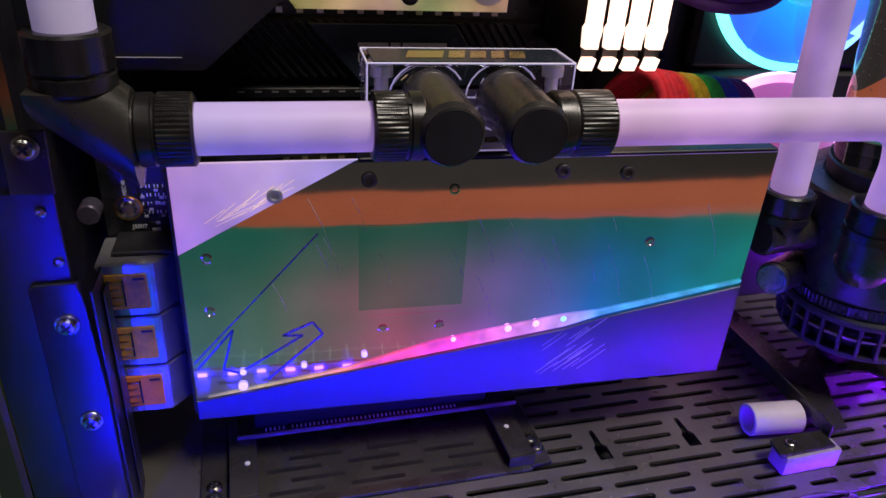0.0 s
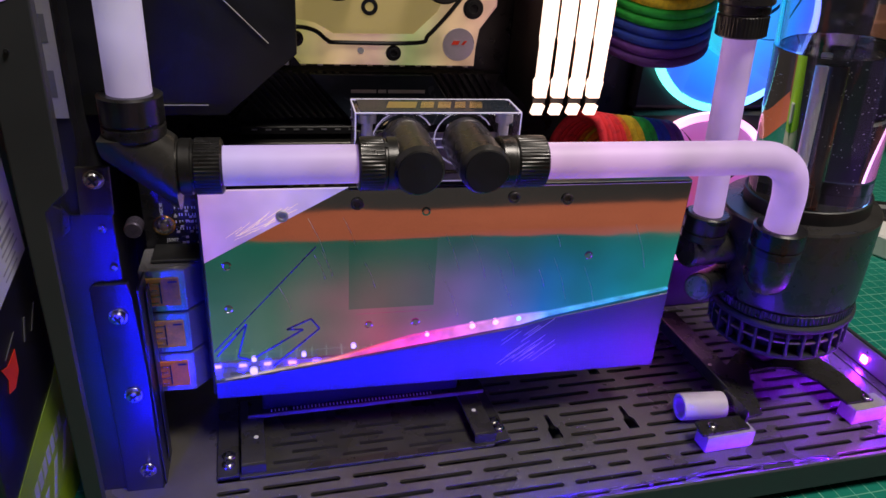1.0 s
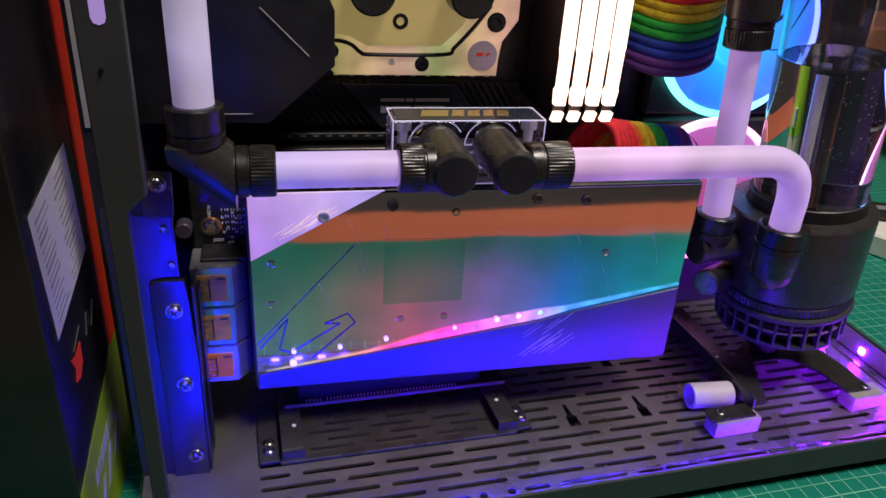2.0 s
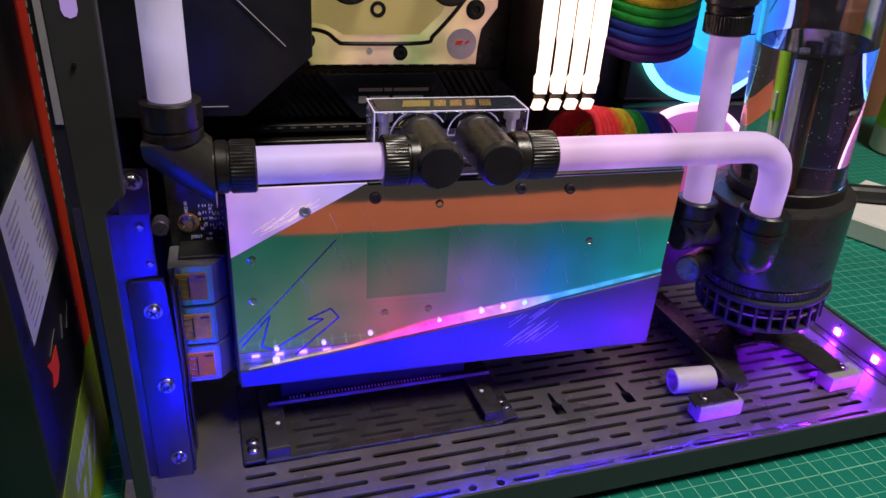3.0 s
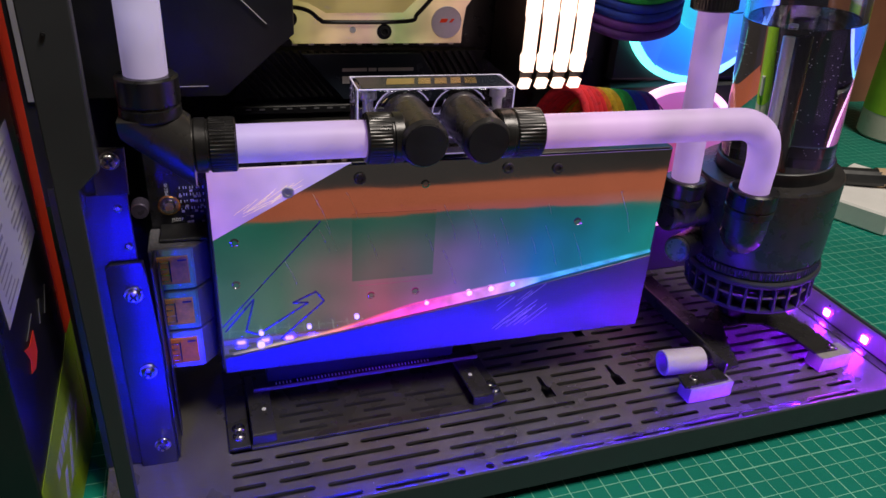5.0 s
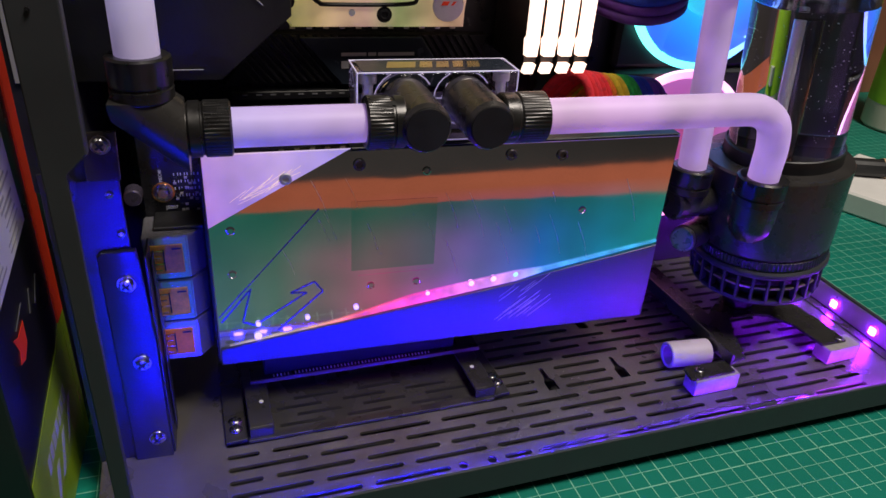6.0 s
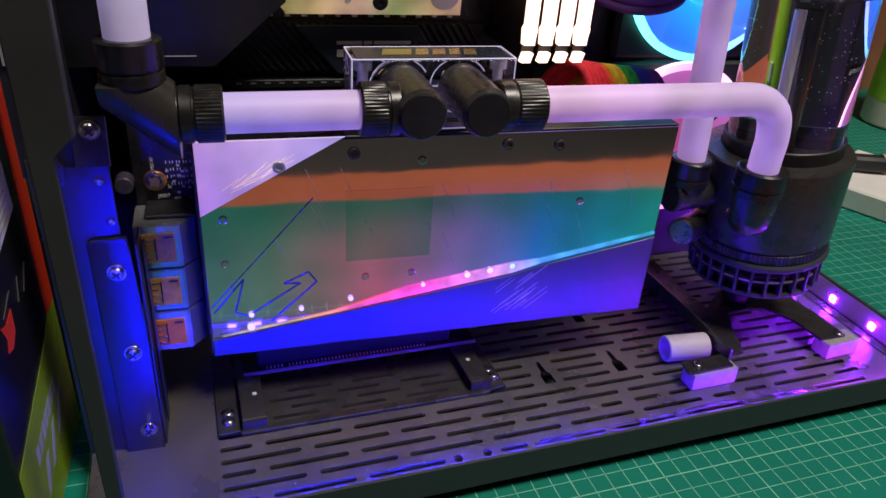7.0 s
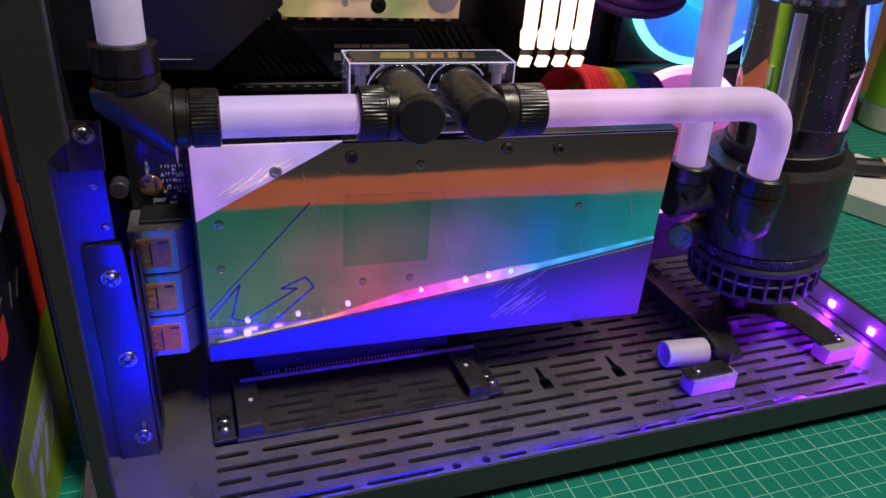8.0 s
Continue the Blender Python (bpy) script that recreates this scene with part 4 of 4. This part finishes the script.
for x in (0.0750, 0.1390):
    part("block_screw", rod((x, 0.0100, 0.1510), (x, 0.0100, 0.1768), 0.0026, 20), PALE, blk, "pale screw inside the acrylic")
for x in (0.0905, 0.1225):
    part("port_ring", spin([(0.0135, 0), (0.0135, 0.0025), (0.0122, 0.0025), (0.0122, 0), (0.0135, 0)], 40, (x, 0.0042, 0.1690), (0, -1, 0), caps=False), ACRYL, blk)
# thin emissive rods painted as the glints on the acrylic's edges
RIM = glow_mat("painted_edge_glow", (0.62, 0.5, 0.95), 0.28, (0.8, 0.8, 0.85), 0.2)
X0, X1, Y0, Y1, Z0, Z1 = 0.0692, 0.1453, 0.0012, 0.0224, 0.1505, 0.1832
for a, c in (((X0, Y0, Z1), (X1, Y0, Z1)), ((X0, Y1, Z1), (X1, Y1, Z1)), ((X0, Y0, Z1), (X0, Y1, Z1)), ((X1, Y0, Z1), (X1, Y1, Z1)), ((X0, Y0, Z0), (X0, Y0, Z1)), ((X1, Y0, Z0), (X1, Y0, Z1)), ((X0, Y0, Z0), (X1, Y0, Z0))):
    part("edge_glint", rod(a, c, 0.00035, 8), RIM, blk, "painted glint along the acrylic edge")
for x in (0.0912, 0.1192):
    part("port_seat", pipe([(x + 0.0138 * math.cos(k * 0.2618), 0.0046, 0.1705 + 0.0128 * math.sin(k * 0.2618)) for k in range(2, 23)], 0.00035, 6), RIM, blk, "painted glint on the edge of the milled seat")
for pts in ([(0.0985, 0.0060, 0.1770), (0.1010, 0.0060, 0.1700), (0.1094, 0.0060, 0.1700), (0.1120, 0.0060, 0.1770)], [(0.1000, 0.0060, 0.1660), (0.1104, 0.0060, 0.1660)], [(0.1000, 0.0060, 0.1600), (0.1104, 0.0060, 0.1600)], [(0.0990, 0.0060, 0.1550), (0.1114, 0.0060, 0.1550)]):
    part("milled_channel", pipe([Vector(p) for p in pts], 0.0004, 6), RIM, blk, "painted glint on the edge of a milled channel")
# lilac plate added so that the inside of the acrylic looks lit
part("lilac_fill", box(0.0720, 0.1425, 0.0205, 0.0215, 0.1512, 0.1700, 0.0002), stuff_mat("painted_lilac_light", (0.30, 0.25, 0.38), 0.4), blk, "added lilac plate standing in for light inside the acrylic")
for x in (0.0750, 0.1390):
    part("screw_head", spin([(0.0040, 0), (0.0042, 0.0004), (0.0042, 0.0040), (0.0036, 0.0046), (0, 0.0046)], 24, (x, 0.0100, 0.1770), (0, 0, 1)), PALE, blk, "pale screw head inside the acrylic")
part("base_plate", box(0.0700, 0.1445, 0.0015, 0.0222, 0.1492, 0.1501, 0.0002), VOID, blk)

# ---------------------------------------------------------------- riser under the card
riser = thing("riser_mount", "black steel riser mount screwed to the case floor", "riser mount", F)
part("foot_plate", flat([(-0.0020, -0.0164), (0.0090, -0.0160), (0.0090, 0.050), (-0.0020, 0.050)], 0.0006, 0.0022, 0.0003), BLACK, riser)
part("foot_plate", flat([(0.1442, -0.0166), (0.1545, -0.0154), (0.1520, 0.045), (0.1442, 0.045)], 0.0006, 0.0022, 0.0003), BLACK, riser)
part("front_bar", flat([(0.0092, -0.0180), (0.1440, -0.0182), (0.1440, -0.0132), (0.0092, -0.0138)], 0.0006, 0.0022, 0.0003), BLACK, riser)
part("bent_tab", join(flat([(0.0102, -0.0150), (0.0222, -0.0146), (0.0222, 0.0350), (0.0102, 0.0350)], 0.0066, 0.0080, 0.0003), box(0.0102, 0.0222, -0.0162, -0.0151, 0.0023, 0.0078)), BLACK, riser)
part("bent_tab", join(flat([(0.1334, -0.0145), (0.1454, -0.0140), (0.1440, 0.0300), (0.1320, 0.0300)], 0.0066, 0.0080, 0.0003), box(0.1334, 0.1454, -0.0157, -0.0146, 0.0023, 0.0078)), BLACK, riser)
for x, y in ((0.0036, -0.0078), (0.0036, -0.0018), (0.1502, -0.0062), (0.1490, -0.0005)):
    screw("screw", (x, y, 0.0022), (0, 0, 1), 0.0027, SCREWM, riser, VOID, 0.0018)
for x, y in ((0.0180, 0.0038), (0.1382, 0.0045)):
    part("dimple", spin([(0.0012, 0), (0.0012, 0.0004), (0, 0.0004)], 16, (x, y, 0.0080), (0, 0, 1)), WHITE, riser)
part("base_sheet", flat([(0.0092, -0.0128), (0.1440, -0.0128), (0.1440, 0.0500), (0.0092, 0.0500)], 0.0003, 0.0009, 0.0002), stuff_mat("dark_sheet_steel", (0.060, 0.057, 0.056), 0.30, 0.3, 40, 0.25, 0.1, 3000), riser, "dark sheet under the riser")
for k in range(11):
    x, y = 0.026 + 0.036 * (k % 3) + 0.010 * (k // 3 % 2), -0.0105 + 0.0066 * (k // 3)
    part("sheet_slot", flat([(x, y), (x + 0.024, y), (x + 0.024, y + 0.0022), (x, y + 0.0022)], 0.0009, 0.0011), VOID, riser)
rcard = part("riser_board", box(0.0142, 0.1480, 0.0196, 0.0330, 0.0082, 0.0100, 0.0002), PCB, riser, "black riser board with pale solder pins")
part("board_edge", box(0.0140, 0.1482, 0.0188, 0.0195, 0.0080, 0.0102), stuff_mat("board_edge", (0.30, 0.25, 0.20), 0.5), riser)
part("slot_housing", box(0.0220, 0.1330, 0.0228, 0.0320, 0.0101, 0.0340, 0.0006), VOID, riser)
pin = mesh_of("pin", box(-0.0003, 0.0003, -0.0007, 0.0007, 0, 0.0008), WHITE)
for k in range(46):
    if k not in (5,):
        piece("pin", pin, pose(0.0268 + 0.0020 * k, 0.0212, 0.0100), rcard)
screw("floor_screw", (0.2370, -0.0440, 0.0001), (0, 0, 1), 0.0012, SCREWM, riser, VOID, 0.0008)
wire = thing("loose_wire", "thin clear wire lying along the front edge of the case", "wire", F)
part("strand", pipe(curve_points([(0.150, -0.0645, 0.0046), (0.185, -0.0640, 0.0052), (0.215, -0.0628, 0.0046), (0.235, -0.0615, 0.0030), (0.262, -0.0600, 0.0040), (0.285, -0.0635, 0.0052), (0.330, -0.0650, 0.0048)], 6), 0.0006, 8), ACRYL, wire)
for k, (x, y) in enumerate(((0.2100, -0.0600), (0.2135, -0.0590), (0.2165, -0.0607), (0.2195, -0.0595), (0.2320, -0.0600))):
    part("solder_joint", box(x - 0.0011, x + 0.0013, y - 0.0005, y + 0.0006, 0.0002, 0.0014 + 0.0004 * (k % 2), 0.0002), SCREWM if k % 2 else VOID, wire, "small solder joint")
part("joint", box(0.281, 0.300, -0.0660, -0.0635, 0.0042, 0.0056, 0.0005), FRAME, wire, "small sleeve")

# ---------------------------------------------------------------- details of the motherboard
SINK = stuff_mat("ribbed_heatsink", (0.018, 0.018, 0.019), 0.42, 0.4, 60, 0.2, 0.2)
sink = part("heatsink", slab([(0.014, 0.1540), (0.150, 0.1525), (0.160, 0.1790), (0.034, 0.1800)], 0.0880, 0.0949), SINK, mobo, "dark ribbed heatsink")
for k in range(15):
    x = 0.014 + 0.0045 * k
    part("fin", slab([(x + 0.014, 0.1545), (x + 0.0165, 0.1545), (x - 0.0035, 0.1795), (x - 0.0060, 0.1795)], 0.0855, 0.0880, 0.0004), SINK, mobo)
for k in range(7):
    x = 0.128 + 0.0045 * k
    part("fin", slab([(x + 0.010, 0.1545), (x + 0.0125, 0.1545), (x - 0.0045, 0.1795), (x - 0.0070, 0.1795)], 0.0855, 0.0880, 0.0004), SINK, mobo)
part("badge", slab([(0.0760, 0.1530), (0.1380, 0.1530), (0.1200, 0.1790), (0.0530, 0.1790)], 0.0838, 0.0854, 0.0004), BLUEINK, mobo, "smooth dark badge")
GREYP = stuff_mat("grey_print", (0.52, 0.50, 0.50), 0.6)
for a, bb, z0, z1 in ((0.0752, 0.0890, 0.1690, 0.1708), (0.0900, 0.0945, 0.1690, 0.1708), (0.0955, 0.1160, 0.1690, 0.1708), (0.0752, 0.0800, 0.1622, 0.1662), (0.0815, 0.0930, 0.1622, 0.1662), (0.0950, 0.1130, 0.1622, 0.1662)):
    part("print_bar", box(a, bb, 0.0834, 0.0837, z0, z1), GREYP, mobo, "grey printed bar")
slot = part("card_slot", box(0.016, 0.115, 0.0840, 0.0949, 0.1455, 0.1500, 0.0005), VOID, mobo, "dark expansion slot")
for k in range(9):
    part("slot_pin", box(0.0215 + 0.0075 * k, 0.0245 + 0.0075 * k, 0.0836, 0.0841, 0.1480, 0.1487), STEEL, mobo)
part("slot_rail", box(0.010, 0.120, 0.0800, 0.0945, 0.1385, 0.1420, 0.0005), stuff_mat("dull_rail", (0.09, 0.085, 0.08), 0.4, 0.8), mobo, "dull metal rail")
part("shroud_edge", pipe([(0.0100, 0.0452, 0.2260), (0.0330, 0.0452, 0.2030)], 0.0003, 6), GREYP, mobo)
part("shroud_edge", pipe([(-0.030, 0.0452, 0.1735), (0.004, 0.0452, 0.1735)], 0.0002, 6), GREYP, mobo)
for k in range(12):
    part("board_chip", box(0.040 + 0.009 * k, 0.0428 + 0.009 * k, 0.0925, 0.0949, 0.1815, 0.1840), CHIP if k % 2 else STEEL, mobo)

# water block on the processor
for x, z, r in ((0.0460, 0.2000, 0.0030), (0.0960, 0.1935, 0.0030), (0.0830, 0.2165, 0.0042), (0.1370, 0.2170, 0.0040)):
    part("screw", spin([(r * 1.35, 0), (r * 1.35, 0.0003), (r, 0.0003), (r, 0.0012), (r * 0.6, 0.0014), (r * 0.5, 0.0006), (0, 0.0006)], 24, (x, 0.0719, z), (0, -1, 0)), VOID, cpu, "black socket screw")
part("pin_hole", spin([(0.0018, 0), (0.0016, 0.0003), (0, 0.0003)], 16, (0.0790, 0.0719, 0.1945), (0, -1, 0)), PALE, cpu)
part("seal", pipe(curve_points([(0.0420, 0.0716, 0.2060), (0.0510, 0.0716, 0.2055), (0.0570, 0.0716, 0.2035), (0.0620, 0.0716, 0.1995), (0.0680, 0.0716, 0.1985), (0.1080, 0.0716, 0.1990), (0.1140, 0.0716, 0.2030), (0.1240, 0.0716, 0.2140), (0.1330, 0.0716, 0.2260)], 5), 0.0011, 8), VOID, cpu, "dark seal under the plexiglass")
# the brass-toned channel has a faint glow put into its material
part("channel", slab([(0.0440, 0.2100), (0.0560, 0.2085), (0.0650, 0.2030), (0.1060, 0.2035), (0.1180, 0.2150), (0.1250, 0.2300), (0.0440, 0.2300)], 0.0712, 0.0718, 0.0004), glow_mat("channel_with_glow", (0.55, 0.42, 0.14), 0.3, (0.55, 0.42, 0.20), 0.25), cpu, "brass-toned flow channel")
disc = part("badge", spin([(0.0086, 0), (0.0084, 0.0004), (0, 0.0004)], 40, (0.1305, 0.0719, 0.1985), (0, -1, 0)), stuff_mat("silver_badge", (0.62, 0.56, 0.62), 0.35, 0.5), cpu, "round silver badge")
for q in ([(0.1265, 0.1985), (0.1300, 0.1985), (0.1312, 0.2005), (0.1275, 0.2005)], [(0.1318, 0.1985), (0.1332, 0.1985), (0.1350, 0.2005), (0.1334, 0.2005)]):
    part("badge_mark", slab(q, 0.0712, 0.07145), REDC, cpu)
for x in (0.066, 0.118):
    b2 = thing("tube_port", "black fitting at the top of the processor block", "fitting", group="black fittings")
    part("ring", spin([(0.0110, 0), (0.0118, 0.001), (0.0118, 0.016), (0.0108, 0.017)], 40, (x, 0.0718, 0.2330), (0, -1, 0)), BLACK, b2)

# ---------------------------------------------------------------- sleeved cables
RB = [("red", (1.0, 0.04, 0.06)), ("red", (1.0, 0.03, 0.04)), ("orange", (0.9, 0.19, 0.01)), ("yellow", (0.85, 0.60, 0.02)), ("green", (0.02, 0.50, 0.05)), ("blue", (0.015, 0.05, 0.42)), ("violet", (0.13, 0.03, 0.28)), ("violet", (0.10, 0.025, 0.22))]
RBM = [stuff_mat("sleeve_" + n, c, 0.7, 0.0, 300, 0.3, 0.9, 2600) for n, c in RB]
loom = thing("rainbow_cable", "loop of rainbow sleeved cables rising behind the card", "cable", group="sleeved cables")
STR = (0, 1, 0, 1, 1, 2, 3, 3, 4, 4, 5, 5, 6, 7)
for k, ci in enumerate(STR):
    for row in range(1 if k < 5 else 2):
        x, q = 0.2070 + (0.0030 * k if k < 5 else 0.0150 + 0.0042 * (k - 5)), 0.0054 * row
        top = 0.1635 - 0.00045 * k
        pts = curve_points([(x + 0.007 - q, 0.0490 + q, 0.105), (x + 0.007 - q, 0.0490 + q, 0.132), (x + 0.005 - q * 0.8, 0.0525 + q * 0.8, top - 0.0085 - q * 0.6), (x - 0.002, 0.0575, top + 0.001 - q), (x - 0.010 + q * 0.8, 0.0675 - q * 0.8, top - 0.0050 - q * 0.6), (x - 0.0160 + q, 0.0735 - q, 0.140), (x - 0.0160 + q, 0.0735 - q, 0.105)], 5)
        part("sleeve", pipe(pts, 0.0026, 16), RBM[ci], loom, RB[ci][0] + " woven sleeve")
loom2 = thing("rainbow_cable", "thick bundle of rainbow sleeved cables hanging beside the memory", "cable", group="sleeved cables")
HANG = [("red", 0), ("red", 1), ("yellow", 3), ("yellow", 3), ("green", 4), ("green", 4), ("blue", 5), ("blue", 5), ("violet", 6), ("violet", 7)]
for k, (nm, ci) in enumerate(HANG):
    for row in range(2):
        z = 0.2440 - 0.0051 * k
        y = 0.058 + 0.0052 * row
        pts = curve_points([(0.208, y + 0.034, z + 0.004), (0.214, y + 0.012, z + 0.001), (0.230, y, z - 0.0035), (0.250, y, z - 0.0040), (0.270, y + 0.010, z - 0.0005), (0.283, y + 0.030, z + 0.006)], 5)
        part("sleeve", pipe(pts, 0.0027, 16), RBM[ci], loom2, nm + " woven sleeve")

up = thing("elbow_fitting", "black fitting holding the top of the rear tube", "fitting", group="black fittings")
collar("collar", (0.2598, 0.0198, 0.2165), (-0.06, 0.02, 1), up, r=0.0122, h=0.016)
part("elbow_body", rod((0.2590, 0.0200, 0.2315), (0.2572, 0.0205, 0.262), 0.0135, 36, 0.001), BLACK, up)

# ---------------------------------------------------------------- box beside the case
bx = thing("card_box", "black retail box with red and lime edge, white label", "box")
part("carton", box(-0.26, -0.0750, -0.0700, 0.2100, -0.0213, 0.33, 0.0008), CARD, bx)
part("edge_print", box(-0.0752, -0.0743, 0.0170, 0.0302, 0.0582, 0.33), REDC, bx, "red edge")
part("edge_print", box(-0.0752, -0.0743, 0.0230, 0.0302, -0.0200, 0.0580), GREENC, bx, "lime edge")
part("lime_field", slab([(-0.0695, -0.0200), (0.0228, -0.0200), (0.0228, 0.0580), (0.0170, 0.0580), (0.0030, 0.0520), (-0.0330, 0.0450), (-0.0695, 0.0370)], 0, 0.0002), GREENC, bx, "lime printed field").matrix_local = Matrix(((0, -1, 0, -0.0746), (1, 0, 0, 0), (0, 0, 1, 0), (0, 0, 0, 1)))
part("label", slab([(-0.0560, 0.1100), (0.0045, 0.1210), (0.0000, 0.1750), (-0.0610, 0.1670)], 0, 0.0002), LABELM, bx, "white paper label with unreadable print").matrix_local = Matrix(((0, -1, 0, -0.0746), (1, 0, 0, 0), (0, 0, 1, 0), (0, 0, 0, 1)))
rs = random.Random(11)
GREYB = stuff_mat("grey_card_print", (0.10, 0.10, 0.11), 0.5)
PALEL = stuff_mat("pale_lime_print", (0.42, 0.46, 0.30), 0.5)
TURN = Matrix(((0, -1, 0, -0.0746), (1, 0, 0, 0), (0, 0, 1, 0), (0, 0, 0, 1)))
BARC = stuff_mat("faded_ink", (0.30, 0.29, 0.30), 0.7)
for k in range(15):
    z, y = 0.1610 - 0.0033 * k, -0.0590 + 0.00035 * k
    for j in range(2):
        y0 = y + (0.0030 if j == 0 else rs.uniform(0.030, 0.036))
        y1 = y0 + (rs.uniform(0.012, 0.024) if j == 0 else rs.uniform(0.008, 0.020))
        h = rs.uniform(0.0007, 0.0017)
        part("print_bar", slab([(y0, z + (y0 - y) * 0.15), (y1, z + (y1 - y) * 0.15), (y1, z + h + (y1 - y) * 0.15), (y0, z + h + (y0 - y) * 0.15)], -0.0002, -0.0001), BARC, bx).matrix_local = TURN
for k in range(7):
    y0 = -0.0465 + 0.0070 * k
    part("print_bar", slab([(y0, 0.0200 + 0.0008 * k), (y0 + 0.0050, 0.0203 + 0.0008 * k), (y0 + 0.0058, 0.0285 + 0.0008 * k), (y0 + 0.0008, 0.0282 + 0.0008 * k)], -0.0002, -0.0001), PALEL, bx, "pale printed bar").matrix_local = TURN
for k, (y0, y1) in enumerate(((-0.0440, -0.0330), (-0.0290, -0.0150), (-0.0110, 0.0060))):
    part("print_bar", slab([(y0, -0.0020 + 0.004 * k), (y0 + 0.0050, -0.0020 + 0.004 * k), (y1 + 0.0030, 0.0150 + 0.004 * k), (y1 - 0.0030, 0.0150 + 0.004 * k)], -0.0002, -0.0001), PALEL, bx, "large pale printed bar").matrix_local = TURN
part("print_mark", slab([(-0.0465, 0.0930), (-0.0400, 0.0905), (-0.0300, 0.0920), (-0.0310, 0.0820), (-0.0380, 0.0780), (-0.0445, 0.0800), (-0.0420, 0.0850)], 0, 0.0002), REDC, bx, "red printed mark").matrix_local = TURN
for q in ([(-0.0410, 0.0940), (-0.0395, 0.0940), (-0.0270, 0.0985), (-0.0285, 0.0985)], [(-0.0190, 0.0880), (-0.0175, 0.0880), (-0.0130, 0.0970), (-0.0145, 0.0970)], [(-0.0090, 0.0870), (-0.0075, 0.0870), (0.0010, 0.0960), (-0.0005, 0.0960)]):
    part("print_mark", slab(q, -0.0002, 0.0002), GREYB, bx, "grey printed stroke").matrix_local = TURN
for k in range(34):
    z = 0.318 - 0.0055 * k
    if k % 7 != 6:
        part("edge_bar", box(-0.0749, -0.0747, 0.0335, 0.0335 + rs.uniform(0.0030, 0.0046), z - rs.uniform(0.0022, 0.0042), z), LABELM, bx)

# sticker inside the case corner
setting("wall_flange", box(-0.0620, -0.0402, -0.0196, -0.0190, 0.1440, 0.46), VOID, "dark upper frame of the case rear")
stk = thing("sticker", "pale sticker with dark unreadable print on the case wall", "sticker")
part("paper", box(-0.0600, -0.0405, -0.0206, -0.0204, 0.188, 0.262), stuff_mat("grey_paper", (0.33, 0.32, 0.33), 0.6), stk)
for z0, z1 in ((0.196, 0.206), (0.216, 0.226)):
    part("print_bar", box(-0.0560, -0.0430, -0.02075, -0.0207, z0, z1), INK, stk)

# ---------------------------------------------------------------- things on the desk behind
wb = thing("white_box", "low white cardboard box lying on the cutting mat", "box", pose(0.645, 0.212, -0.0213, 0, 0, 28))
part("carton", box(-0.055, 0.07, -0.030, 0.05, 0, 0.022, 0.002), stuff_mat("white_card", (0.84, 0.82, 0.80), 0.7, 0, 30, 0.08), wb)
cab = thing("black_cable", "thick black cable with a tan tie lying on a white box", "cable")
part("sheath", pipe(curve_points([(0.540, 0.290, 0.000), (0.610, 0.245, 0.008), (0.670, 0.222, 0.010), (0.750, 0.210, 0.010), (0.85, 0.23, 0.010)], 6), 0.0095, 14), VOID, cab)
part("tie", rod((0.652, 0.2285, 0.0098), (0.660, 0.2255, 0.0098), 0.0102, 18), stuff_mat("tan_tie", (0.62, 0.42, 0.25), 0.7), cab, "tan tie")
bot = thing("bottle", "clear bottle with a lime green label standing on the desk", "bottle", pose(0.868, 0.412, -0.0213))
part("flask", spin([(0.0, 0), (0.040, 0), (0.044, 0.004), (0.044, 0.20), (0.034, 0.225), (0.016, 0.24), (0.016, 0.262)], 40), stuff_mat("milky_plastic", (0.70, 0.63, 0.54), 0.35, 0, 20, 0.1), bot)
part("label", spin([(0.0444, 0.035), (0.0444, 0.170)], 40, caps=False), stuff_mat("bright_lime_print", (0.42, 0.72, 0.04), 0.45), bot, "lime green label")
part("print_bar", box(-0.036, -0.012, -0.0445, -0.030, 0.050, 0.075), LABELM, bot)
bro = thing("storage_box", "brown wooden box standing at the back of the desk", "box", pose(0.95, 0.62, -0.0243))
part("carcass", box(-0.28, 0.30, -0.06, 0.1, 0, 0.16, 0.003), stuff_mat("dark_brown_wood", (0.28, 0.12, 0.07), 0.5, 0, 8, 0.3, 0.2), bro)

# dust and specks on the case floor
rs = random.Random(21)
sp = bmesh.new()
for k in range(110):
    x, y = rs.uniform(0.0, 0.40), rs.uniform(-0.062, 0.03)
    if x < 0.26 or y < -0.045:
        bmesh.ops.create_icosphere(sp, subdivisions=1, radius=rs.uniform(0.00008, 0.0003), matrix=F @ Matrix.Translation((x, y, 0.0001)))
tagged(part("dust", sp, stuff_mat("pale_dust", (0.5, 0.48, 0.46), 0.9)), "pale specks of dust on the case floor", "dust", kind="stuff")
